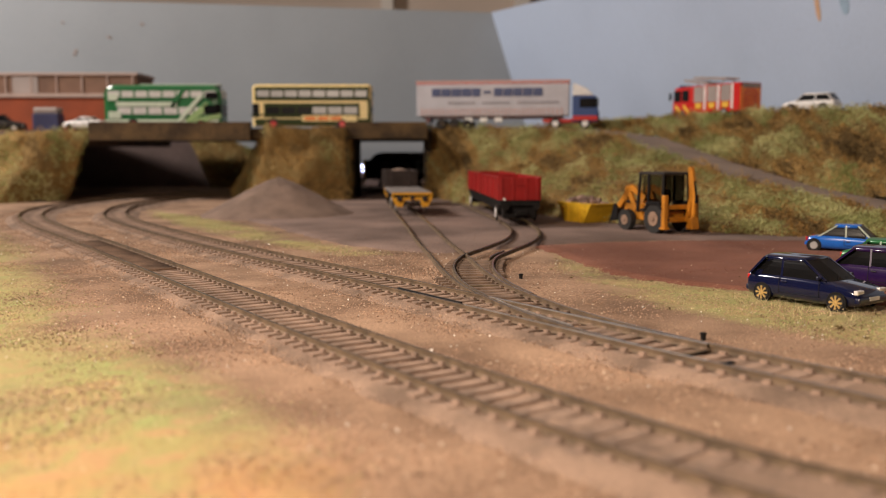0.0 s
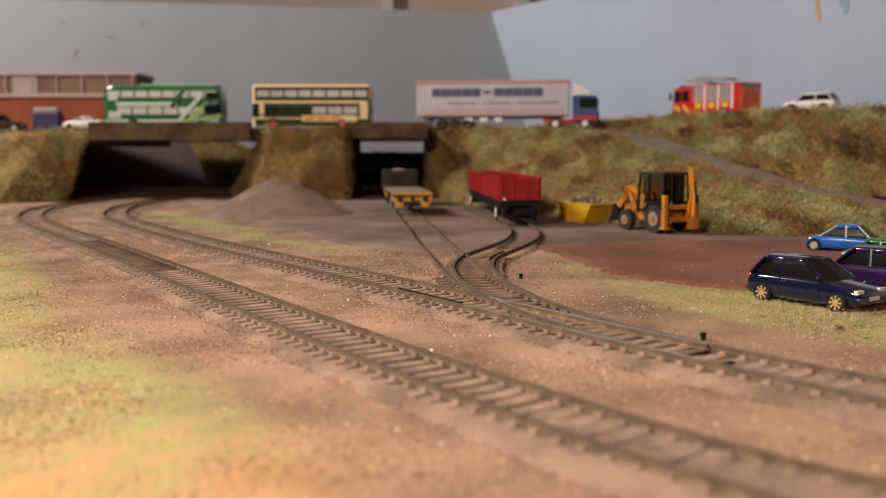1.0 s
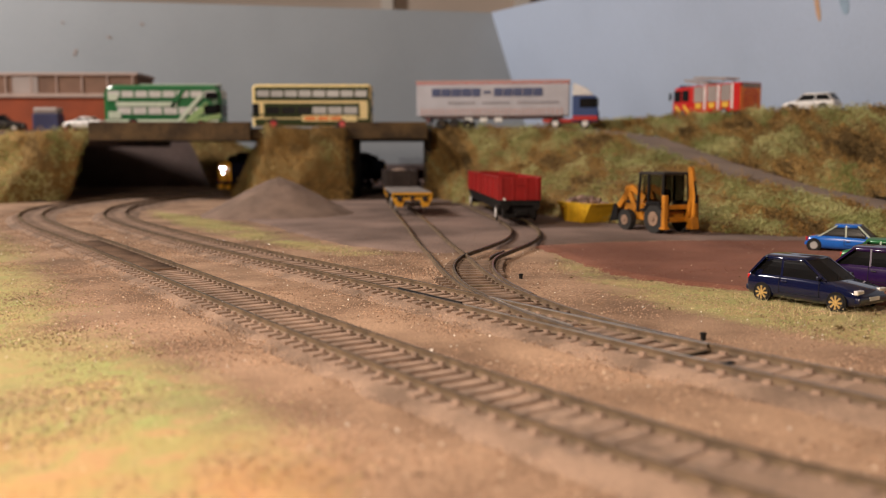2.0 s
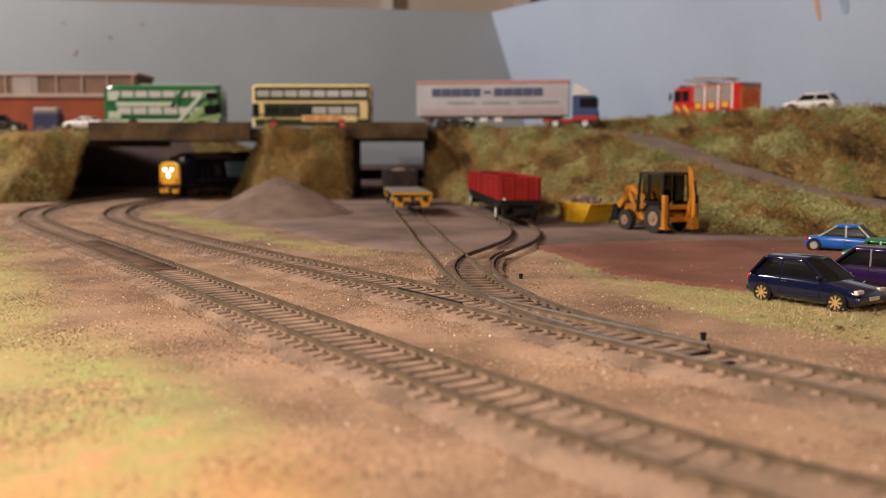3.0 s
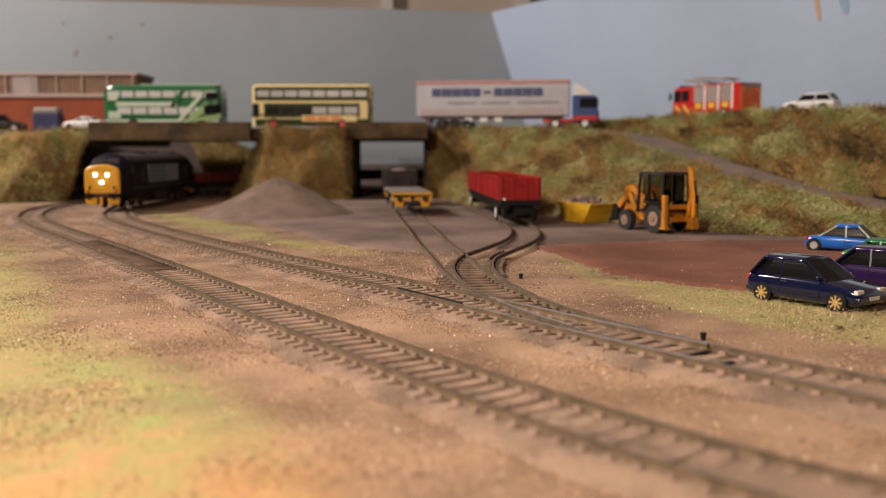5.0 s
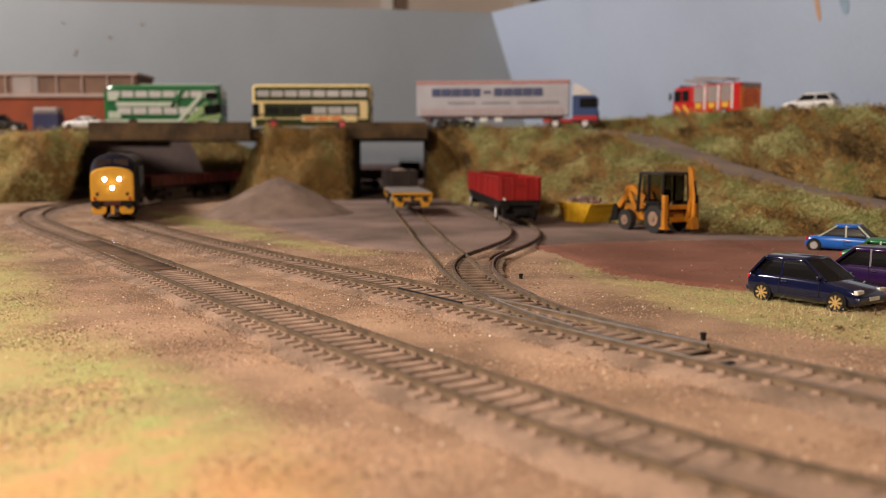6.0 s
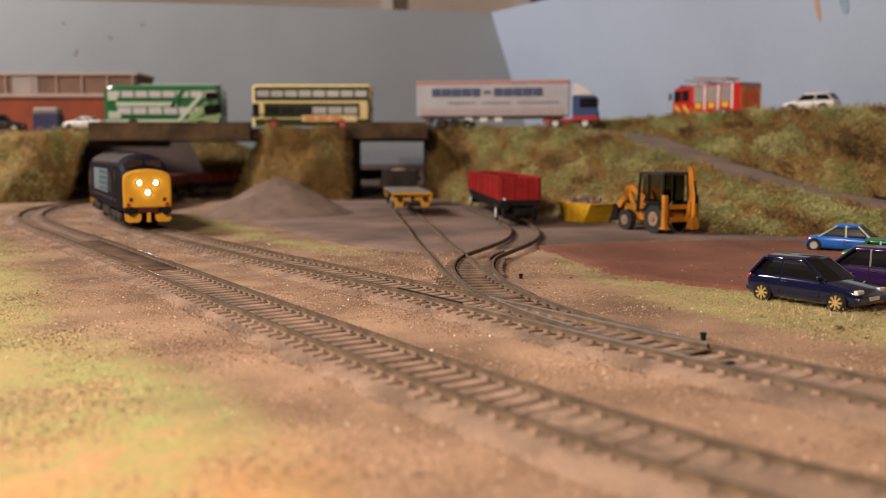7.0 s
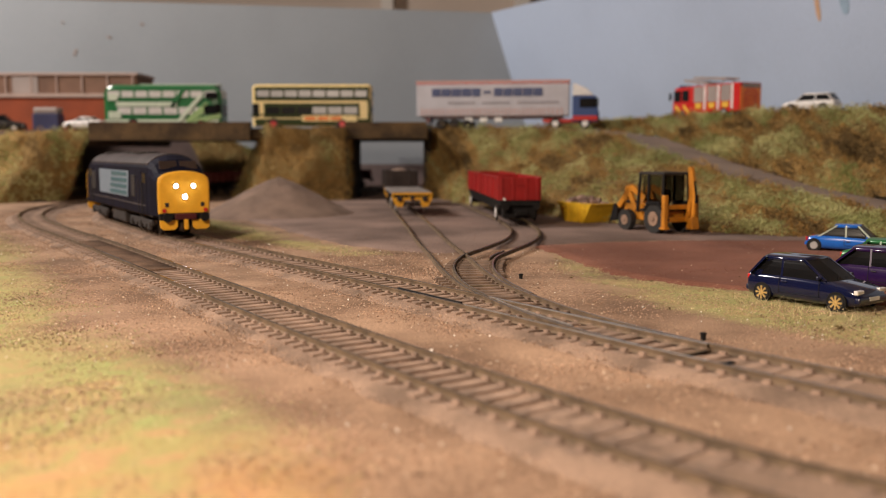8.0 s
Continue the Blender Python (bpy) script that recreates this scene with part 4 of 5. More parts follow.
    # pale panel on each side, its front half striped
    for y in (-17.95, 17.95):
        bm = mesh()
        prism(bm, [(-52, 22), (46, 22), (50, 39.5), (-52, 39.5)], y - 0.15, y + 0.15)
        panel = part("side_panel", bm, M["paleblue"], t, "pale blue side panel with teal stripes")
        for k in range(4):
            bm = mesh()
            box(bm, 16 + k, y * 1.012, 24.4 + k * 4.2, 56 - 2 * k, 0.3, 2.7)
            part("stripe", bm, M["teal"], panel)
        for x, w in ((-78, 16), (62, 10)):
            bm = mesh()
            box(bm, x, y * 0.985, 30, w, 0.5, 14, 0.2)
            for z in range(24, 37, 2):
                box(bm, x, y * 1.0, z, w - 1, 0.5, 0.7)
            part("side_louvre", bm, M["under"], t)
        bm = mesh()
        box(bm, 0, y * 0.97, 18.4, 190, 0.8, 1.0, 0.2)
        part("solebar_strip", bm, M["locoroof"], t)
    bm = mesh()
    box(bm, 0, 0, 8, 44, 30, 10, 1.2)
    part("fuel_tank", bm, M["under"], t)
    bm = mesh()
    box(bm, 0, 0, 13, 214, 33, 2.4, 0.4)
    part("underframe", bm, M["under"], t)
    for x in (-70, 70):
        bogie(t, x, (-25, 0, 25))
    return t


def low_wagon(box_at=None, post_at=None):
    t = thing("bogie_wagon", "low maroon model bogie wagon on black bogies", "railway wagon", group="train wagons")
    bm = mesh()
    box(bm, 0, 0, 14, 186, 31, 3, 0.4)
    part("floor_frame", bm, M["black"], t)
    for y in (-16, 16):
        bm = mesh()
        box(bm, 0, y, 20.5, 186, 1.2, 10, 0.3)
        for x in np.arange(-87, 90, 14.5):
            box(bm, x, y * 1.06, 20.5, 1.6, 1.0, 10, 0.2)
        part("side_wall", bm, M["maroon"], t)
    for x in (-93, 93):
        bm = mesh()
        box(bm, x, 0, 20.5, 1.2, 31, 10, 0.3)
        part("end_wall", bm, M["maroon"], t)
        buffers(t, x, 12, 11.5, 1 if x > 0 else -1)
    for x in (-66, 66):
        bogie(t, x, (-13, 13))
    if post_at is not None:
        bm = mesh()
        box(bm, post_at, 8, 27, 5, 5, 20, 0.5)
        part("end_post", bm, M["black"], t)
    if box_at is not None:
        bm = mesh()
        box(bm, box_at, 0, 25, 26, 22, 21, 0.6)
        for k in (-8, 0, 8):
            box(bm, box_at + k, 0, 25, 1, 22.8, 20, 0.2)
        part("crate", bm, M["wagonbrown"], t, "brown crate")
    return t


loco = locomotive()
loco.scale = (0.98, 0.94, 0.955)
wagons = [low_wagon(), low_wagon(), low_wagon(5, 91)]
BEHIND = (216, 412, 608)


def open_wagon(at):
    """A long wagon with two red open boxes on a black chassis with pale wheels."""
    t = thing("open_wagon", "bright red model box wagon on black chassis with white wheels", "railway wagon", at)
    bm = mesh()
    box(bm, 0, 0, 14.5, 232, 30, 4, 0.4)
    for y in (-13, 13):
        box(bm, 0, y, 10.5, 200, 1.5, 5, 0.3)
        for x in (-94, 94):
            box(bm, x, y * 1.02, 8, 7, 2, 6, 0.5)
    part("chassis", bm, M["black"], t)
    for mid in (-61, 61):
        bm = mesh()
        box(bm, mid, 0, 17.5, 102, 28, 1.5)
        tub = part("tub_floor", bm, M["red"], t)
        for y in (-15, 15):
            bm = mesh()
            box(bm, mid, y, 25, 104, 1.3, 17, 0.3)
            for x in (-50, -17, 17, 50):
                box(bm, mid + x, y * 1.05, 25, 3.4, 1.6, 17, 0.3)
            box(bm, mid, y * 1.04, 33.2, 105, 1.8, 1.5, 0.3)
            part("side_wall", bm, M["red"], tub)
        for x in (-52, 52):
            bm = mesh()
            box(bm, mid + x, 0, 25, 1.3, 28.6, 17, 0.3)
            for y in (-13.6, -5, 5, 13.6):
                box(bm, mid + x * 1.02, y, 25, 1.4, 2.4, 17, 0.3)
            box(bm, mid + x * 1.016, 0, 28, 1.2, 11, 1.4, 0.2)
            part("end_wall", bm, M["red"], tub)
    for d in (-1, 1):
        buffers(t, 116 * d, 12.5, 11.5, d)
        bm = mesh()
        box(bm, 119 * d, 0, 7.5, 8, 9, 3.4, 0.4)
        part("coupling", bm, M["black"], t)
        bm = mesh()
        box(bm, 108 * d, 0, 8, 9, 25, 10, 0.6)
        part("axle_frame", bm, M["black"], t)
        for y in (-14.8, 14.8):
            disc_wheel(t, 94 * d, y, 6.3, 6.3, M["under"], 1.2, M["white"])
    bm = mesh()
    cyl(bm, (116.6, -12, 17.4), 1.0, 1.6, "x", 12)
    part("tail_lamp", bm, M["white"], t)
    return t


def flat_wagon(at):
    t = thing("flat_wagon", "yellow-ended model flat wagon with grey plank deck", "railway wagon", at)
    bm = mesh()
    box(bm, 0, 0, 14.5, 122, 33, 3, 0.3)
    part("underframe", bm, M["black"], t)
    for i in range(18):
        bm = mesh()
        box(bm, -57 + i * 6.7, 0, 17, 6.3, 34.5, 1.8, 0.25)
        part("deck_plank", bm, M["deckgrey"], t)
    for d in (1, -1):
        bm = mesh()
        prism(bm, [(-17.5, 17.6), (17.5, 17.6), (17.5, 12), (13.5, 5.2), (8.5, 5.2), (6.6, 11), (-6.6, 11), (-8.5, 5.2), (-13.5, 5.2), (-17.5, 12)], 0, 2.0)
        bmesh.ops.transform(bm, matrix=Matrix.Translation((61 * d, 0, 0)) @ Euler((0, 0, radians(90))).to_matrix().to_4x4(), verts=bm.verts)
        end = part("end_plate", bm, M["yellow"], t, "bright yellow end plate")
        for y in (-11, 11):
            bm = mesh()
            cyl(bm, (61 * d + d * 2.2, y, 12.4), 2.3, 2.4, "x", 20)
            cyl(bm, (61 * d + d * 3.6, y, 12.4), 1.3, 2.0, "x", 14)
            part("buffer", bm, M["under"], end)
        bm = mesh()
        box(bm, 61 * d + d * 2, 0, 13.4, 2.2, 3, 3.4, 0.4)
        part("coupling_hook", bm, M["under"], end)
    for x in (-36, 36):
        for y in (-14.5, 14.5):
            bm = mesh()
            box(bm, x, y, 9.5, 9, 2, 7, 0.5)
            part("axle_guard", bm, M["black"], t)
            disc_wheel(t, x, y * 0.85, 6.2, 6.2, M["silver"], 1.6, M["silver"])
    return t


def mineral_wagon(at):
    t = thing("mineral_wagon", "dark brown model mineral wagon with a pale heaped load", "railway wagon", at)
    bm = mesh()
    for y in (-15.5, 15.5):
        box(bm, 0, y, 23, 76, 1.3, 21, 0.3)
        for x in (-36, -18, 0, 18, 36):
            box(bm, x, y * 1.06, 23, 2, 1.4, 21, 0.2)
    for x in (-38, 38):
        box(bm, x, 0, 23, 1.3, 31, 21, 0.3)
        for y in (-9, 9):
            box(bm, x * 1.02, y, 23, 1.6, 2, 21, 0.2)
    box(bm, 0, 0, 13.5, 76, 30, 2.5)
    part("body", bm, M["wagonbrown"], t)
    bm = mesh()
    rings = []
    for i, x in enumerate(np.linspace(-37, 37, 16)):
        k = math.sin(math.pi * (i + 0.6) / 16.2)
        rings.append([(x, y, 27 + (8.5 * k) * max(0, 1 - (y / 15) ** 2) + 0.8 * noise.noise(Vector((x * .3, y * .3, 0)))) for y in np.linspace(-15, 15, 12)] + [(x, 15, 20), (x, -15, 20)])
    loft(bm, rings)
    part("load", bm, M["gravel"], t, "pale heaped stone load")
    for x in (-22, 22):
        for y in (-13, 13):
            disc_wheel(t, x, y, 6.3, 6.3, M["under"], 2)
    for d in (-1, 1):
        buffers(t, 38.5 * d, 12, 11.5, d)
    bm = mesh()
    box(bm, 0, 0, 11, 70, 26, 3, 0.4)
    part("chassis", bm, M["black"], t)
    return t


open_wagon(P(46.5, 749.3, 0, 0, 0, -85.9) @ OO)
flat_wagon(P(-31.9, 798.2, 0, 0, 0, -83.2) @ OO)
mineral_wagon(P(-44, 915, 0, 0, 0, -84) @ OO)


# ---- road vehicles; x forward, z up from the ground ----
def road_wheel(parent, x, y, r, w, hubmat, spokes=0):
    side = -1 if y < 0 else 1
    bm = mesh()
    cyl(bm, (0, 0, 0), r, w, "y", 28)
    bmesh.ops.bevel(bm, geom=[e for e in bm.edges if abs(e.verts[0].co.y - e.verts[1].co.y) < 1e-5], offset=r * 0.12, segments=2, affect="EDGES")
    tyre = part("wheel", bm, M["tyre"], parent, at=P(x, y, r))
    bm = mesh()
    if spokes:
        cyl(bm, (0, side * (w / 2 + 0.1), 0), r * 0.26, 0.8, "y", 14)
        for k in range(spokes):
            a = 2 * math.pi * k / spokes
            ca, sa, yy = math.cos(a), math.sin(a), side * (w / 2 + 0.12)
            bar(bm, (0, yy, 0), (ca * r * 0.7, yy, sa * r * 0.7), r * 0.17)
            cyl(bm, (ca * r * 0.66, yy, sa * r * 0.66), r * 0.14, 0.5, "y", 8)
    else:
        cyl(bm, (0, side * (w / 2 + 0.1), 0), r * 0.6, 0.5, "y", 20)
        cyl(bm, (0, side * (w / 2 + 0.4), 0), r * 0.22, 0.5, "y", 12)
    part("rim", bm, hubmat, tyre)


def car_ring(x, half, z0, z1, tuck=0.9, n=3):
    """A closed body section: sill, bulging flank, rounded shoulder, flat top."""
    h = z1 - z0
    side = [(half * tuck, z0), (half * 0.985, z0 + h * 0.22), (half, z0 + h * 0.5), (half * 0.985, z0 + h * 0.78), (half * 0.93, z0 + h * 0.94), (half * 0.82, z1)]
    return [(x, -y, z) for y, z in side] + [(x, 0, z1 + 0.15)] + [(x, y, z) for y, z in side[::-1]]


def smooth_rings(stations, n=5):
    """Eases the stations (x, half width, low, high) with a spline."""
    out = []
    st = [np.array(s, float) for s in stations]
    st = [st[0]] + st + [st[-1]]
    for a, b, c, d in zip(st, st[1:], st[2:], st[3:]):
        for i in range(n):
            t = i / n
            out.append(0.5 * (2 * b + (c - a) * t + (2 * a - 5 * b + 4 * c - d) * t * t + (3 * b - a - 3 * c + d) * t ** 3))
    out.append(st[-1])
    return out


def car(name, label, at, paint, stations, cabin, axles, r, half, rim, spokes=0, group="", glass=None, bumper=None, lamp_z=7.5, plate=True, post=None, quarter=0.0):
    """stations: body sections (x, half width, low, high). cabin: belt and roof (x rear belt, x rear roof, x front roof, x front belt, belt z, roof z, belt half, roof half)."""
    t = thing(name, label, "car", at, group)
    bm = mesh()
    loft(bm, [car_ring(*s) for s in smooth_rings(stations)])
    body = part("body", bm, paint, t, smooth=True)
    xb, xr, xf, xw, zb, zr, hb, hr = cabin
    # glass house
    bm = mesh()
    lo = [(xb, -hb * 0.9), (xb + 1.5, -hb), (xw - 3, -hb), (xw, -hb * 0.82), (xw + 0.6, 0), (xw, hb * 0.82), (xw - 3, hb), (xb + 1.5, hb), (xb, hb * 0.9), (xb - 0.5, 0)]
    hi = [(xr, -hr * 0.9), (xr + 1, -hr), (xf - 1.2, -hr), (xf, -hr * 0.85), (xf + 0.4, 0), (xf, hr * 0.85), (xf - 1.2, hr), (xr + 1, hr), (xr, hr * 0.9), (xr - 0.4, 0)]
    rings = []
    for k in (0, 0.25, 0.5, 0.75, 1):
        bow = 0.35 * math.sin(math.pi * k)
        rings.append([((a[0] + (b[0] - a[0]) * k), (a[1] + (b[1] - a[1]) * k) * (1 + bow / 10), zb - 0.5 + (zr - zb + 0.2) * k) for a, b in zip(lo, hi)])
    loft(bm, rings)
    part("glasshouse", bm, glass or M["glass"], t, "dark tinted windows")
    # roof
    bm = mesh()
    rr = [[(x, y * s, z) for x, y in hi] for s, z in ((1.05, zr - 1.3), (1.06, zr - 0.4), (1.0, zr + 0.25), (0.8, zr + 0.6), (0.4, zr + 0.8))]
    loft(bm, rr)
    part("roof", bm, paint, t, smooth=True)
    # pillars
    for y in (-1, 1):
        mid = (xr * 0.45 + xf * 0.55)
        for a, b, w in (((xb + 0.9, y * hb * 0.98, zb - 0.4), (xr + 1.6, y * hr * 0.99, zr), 1.4 if post else 5.0), ((mid - 0.6, y * hb * 1.0, zb - 0.4), (mid - 1.0, y * hr * 1.01, zr), 0.8),
                        ((xw - 1.2, y * hb * 0.93, zb - 0.4), (xf - 0.6, y * hr * 0.95, zr), 0.75)):
            bm = mesh()
            bar(bm, a, b, w, 0.7)
            part("pillar", bm, post or paint, t)
        if quarter:
            bm = mesh()
            out = [(xb - 0.3, zb - 0.6), (xb + quarter, zb - 0.6), (xb + quarter + 1.2, zb + 2.2), (xr + quarter * 0.62, zr - 0.5), (xr - 0.2, zr - 0.3)]
            rows = []
            for k in (1.012, 0.94):
                rows.append([(x, y * (hb + (hr - hb) * (z - zb) / (zr - zb)) * k, z) for x, z in out])
            loft(bm, rows)
            part("quarter_panel", bm, paint, t)
        # door gap, handle, mirror, rubbing strip
        bm = mesh()
        for x in (mid - 1.2, xw - 3.2):
            bar(bm, (x, y * half * 1.0, 4.2), (x, y * half * 0.985, zb - 0.6), 0.22)
        bar(bm, (mid - 1.2, y * half * 0.985, 4.2), (xw - 3.2, y * half * 0.985, 4.2), 0.22)
        part("door_gap", bm, M["black"], body)
        bm = mesh()
        box(bm, mid + 1.0, y * half * 1.005, zb - 2.2, 2.2, 0.5, 0.6, 0.15)
        part("door_handle", bm, bumper or M["carplastic"], body)
        bm = mesh()
        box(bm, xw - 3.4, y * (hb + 1.0), zb + 0.7, 1.2, 1.9, 1.3, 0.35)
        part("wing_mirror", bm, bumper or paint, t)
        for ax in axles:
            bm = mesh()
            cyl(bm, (ax, y * (half - 0.65), r), r * 1.17, 1.6, "y", 28)
            part("wheel_arch", bm, M["black"], t)
            road_wheel(t, ax, y * (half - 0.75), r, 2.2, rim, spokes)
        x0, x1 = stations[0][0], stations[-1][0]
        bm = mesh()
        box(bm, x1 - 1.5, y * half * 0.68, lamp_z, 1.8, half * 0.42, 1.7, 0.4)
        part("headlamp", bm, M["lamp"], t, "clear headlamp")
        bm = mesh()
        box(bm, x0 + 0.9, y * half * 0.8, lamp_z + 1.4, 1.4, half * 0.2, 2.2, 0.3)
        part("tail_lamp", bm, M["redlamp"], t, "red tail lamp")
    for x, d in ((stations[0][0], 1), (stations[-1][0], -1)):
        bm = mesh()
        box(bm, x + d * 0.7, 0, 4.6, 2.2, half * 1.84, 2.4, 0.7)
        part("bumper", bm, bumper or paint, t)
        bm = mesh()
        box(bm, x - d * 0.35, 0, 5.0, 0.3, 6.6, 1.4)
        part("plate", bm, M["white"], t, "blank plate")
    if plate:
        bm = mesh()
        for y in (-3, 3):
            bar(bm, (xw + 0.2, y, zb + 0.2), (xw - 1.6, y + 3.2, zb + 2.0), 0.2)
        part("wiper", bm, M["black"], t)
    return t


HATCH = [(-24.6, 8.8, 3.4, 6.0), (-24.0, 9.9, 2.6, 9.6), (-22, 10.4, 2.2, 11.0), (-15, 10.7, 2.0, 11.4), (0, 10.75, 1.9, 11.2), (9, 10.7, 1.9, 10.9), (13, 10.5, 2.0, 10.5), (19, 10.2, 2.1, 9.6), (23.2, 9.6, 2.4, 8.5), (24.6, 8.4, 3.0, 6.6)]
HATCH_ROUND = [(-23.4, 8.2, 3.4, 6.0), (-23.0, 9.6, 2.6, 9.2), (-21, 10.3, 2.2, 10.6), (-15, 10.7, 2.0, 11.0), (0, 10.75, 1.9, 11.0), (9, 10.7, 1.9, 10.7), (13, 10.5, 2.0, 10.3), (19, 10.2, 2.1, 9.3), (23.2, 9.4, 2.4, 8.0), (24.8, 7.8, 3.0, 6.2)]
car("hatchback_car", "glossy navy blue hatchback with gold wheels and dark windows", P(133, 323.3, -4.2, 0, 0, -55) @ Matrix.Scale(0.92, 4), M["navy"], HATCH_ROUND, (-22.0, -16.5, 1.5, 12.5, 10.9, 17.6, 9.9, 8.2), (-15.2, 16.6), 3.35, 10.75, M["gold"], 8, "parked cars", bumper=M["navycar"], quarter=5.5)
car("hatchback_car", "dark purple hatchback parked beside a navy hatchback", P(175.6, 353.2, -4, 0, 0, -44.1) @ Matrix.Scale(0.9, 4), M["purple"], HATCH, (-22, -14, 3, 13, 10.9, 18.0, 10.0, 8.2), (-15.2, 16.6), 3.75, 10.75, M["silver"], 5, "parked cars")
car("saloon_car", "dark green saloon parked behind the purple car", P(201, 398.4, -4, 0, 0, -44.1) @ Matrix.Scale(0.9, 4), M["green"], HATCH, (-20, -13, 2, 11, 10.4, 16.4, 9.8, 8.0), (-15.2, 16.6), 3.6, 10.75, M["silver"], 5, "parked cars")
COUPE = [(-26, 6.5, 3.0, 6.5), (-25, 8.6, 2.4, 8.2), (-20, 9.9, 2.2, 9.2), (-13, 10.1, 2.0, 9.5), (0, 9.8, 2.0, 9.2), (9, 9.9, 2.0, 8.8), (17, 10.1, 2.0, 8.6), (22, 9.4, 2.2, 7.4), (25.5, 7.5, 2.6, 5.4)]
car("sports_coupe", "bright blue vintage sports coupe with silver wheels", P(220, 483, -3.4, 0, 0, -36) @ Matrix.Scale(0.9, 4), M["azure"], COUPE, (-20, -10, 3.5, 12, 8.8, 15.8, 8.8, 6.9), (-20.5, 12.8), 3.6, 10.0, M["silver"], 0, "parked cars", lamp_z=6.0, post=M["palegreen"])
SUV = [(-29, 10, 4, 8), (-28.4, 11.4, 3.4, 13), (-24, 12, 3, 14), (-5, 12.2, 3, 14), (12, 12, 3, 13.6), (22, 11.6, 3, 12.6), (27.6, 10.8, 3.4, 10.6), (29, 9.6, 4, 8)]
car("estate_car", "white off-road estate car parked on the bank top", P(371.9, 927.4, 88.7, 0, 0, 138) @ Matrix.Scale(0.9, 4), M["white"], SUV, (-28, -23, 6, 15, 13.6, 21, 11.2, 9.2), (-17, 18), 4.8, 12.2, M["silver"], 5)
car("saloon_car", "small white car parked before an orange building", P(-414.1, 1061.5, 75, 0, 0, 174.7) @ OO, M["white"], HATCH, (-18, -10, 4, 13, 10.0, 15, 9.6, 8.0), (-14.5, 15.5), 3.5, 10.75, M["under"], 0)
car("saloon_car", "dark brown car parked before an orange building", P(-521.2, 1079.3, 72.6, 0, 0, 13.3) @ OO, M["under"], SUV, (-26, -18, 6, 15, 13.6, 21, 11.2, 9.2), (-17, 18), 4.8, 12.2, M["silver"], 0)


def bus(name, label, at, L, H, half, scheme, shade=9, ends=0.0):
    """A double-decker; x forward. The scheme names its paints."""
    t = thing(name, label, "bus", at, "double-decker buses")
    main, low, frame_mat, pane = scheme
    a = L / 2

    def shell(x, k, z0, z1):
        h = half * k
        return [(x, -h, z0), (x, -h, z1 - 3), (x, -h * 0.94, z1 - 1), (x, -h * 0.8, z1), (x, h * 0.8, z1), (x, h * 0.94, z1 - 1), (x, h, z1 - 3), (x, h, z0)]

    bm = mesh()
    loft(bm, [shell(-a, 0.9, 4 + ends, H - 1.8 - 2 * ends), shell(-a + 1.5 + ends, 0.98, 4, H - 0.5 - ends * 0.5), shell(-a + 4 + 2 * ends, 1, 4, H), shell(a - 7 - ends, 1, 4, H), shell(a - 2.5 - ends, 0.97, 4, H - 0.6 - ends * 0.5), shell(a, 0.86, 4 + ends, H - 3 - 2 * ends)])
    body = part("body", bm, main, t)
    for y in (-1, 1):
        bm = mesh()
        box(bm, -1, y * (half + 0.1), 8.5, L - 5, 0.5, 8, 0.1)
        part("skirt", bm, low, t)
        for deck, z, zh, x0, x1, n in (("upper", H * 0.79, H * 0.155, -a + 4, a - 5, 8), ("lower", H * 0.42, H * 0.17, -a + 16, a - 16, 6)):
            bm = mesh()
            box(bm, (x0 + x1) / 2, y * (half + 0.12), z, x1 - x0 + 3, 0.5, zh + (8 if shade < 9 else 5), 0.2)
            band = part("window_band", bm, frame_mat, t)
            w = (x1 - x0) / n
            for i in range(n):
                bm = mesh()
                box(bm, x0 + (i + 0.5) * w, y * (half + 0.32), z, w - 2.2, 0.5, zh * 0.92, 0.15)
                part("window", bm, M["glass"] if deck == "lower" and i >= shade else pane, band)
        for x in (-a + 36, a - 26):
            bm = mesh()
            cyl(bm, (x, y * (half - 0.6), 6.2), 7.4, 2.0, "y", 24)
            part("wheel_arch", bm, M["black"], t)
            road_wheel(t, x, y * (half - 0.3), 6.3, 3.4, M["redgloss"])
        bm = mesh()
        box(bm, a - 4.5, y * (half * 0.6), H * 0.42, 8, half * 0.84, H * 0.3, 0.4)
        part("cab_side", bm, M["glass"], t)
    for z, zh in ((H * 0.79, H * 0.17), (H * 0.44, H * 0.26)):
        bm = mesh()
        box(bm, a - 0.7, 0, z, 1.6, half * 1.62, zh, 0.4)
        part("windscreen", bm, M["glass"] if z < H * 0.6 else pane, t)
        bm = mesh()
        box(bm, -a + 0.1, 0, z, 0.8, half * 1.5, zh * 0.8, 0.3)
        part("rear_window", bm, M["glass"], t)
    return t, body


cream_bus, cream_body = bus("double_decker_bus", "cream and dark green double-decker bus with red wheels", P(-153.1, 1086.5, 75.8, 0, 0, 180) @ OO, 147, 55, 16.5, (M["cream"], M["busgreen"], M["busgreen"], M["palewin"]), 3)
bm = mesh()
box(bm, -22, 17.0, 13.2, 68, 0.5, 7.6, 0.2)
ad = part("advert_panel", bm, M["cream"], cream_bus)
bm = mesh()
for x in (-6, -22, -38):
    box(bm, x + 8, 17.4, 13.2, 13.5, 0.4, 4.6, 0.3)
part("advert_lettering", bm, M["orange"], ad, "orange-red lettering bars")
bm = mesh()
box(bm, -71, 0, 22, 4, 33.6, 30, 0.6)
part("rear_engine_cover", bm, M["busgreen"], cream_bus)
bm = mesh()
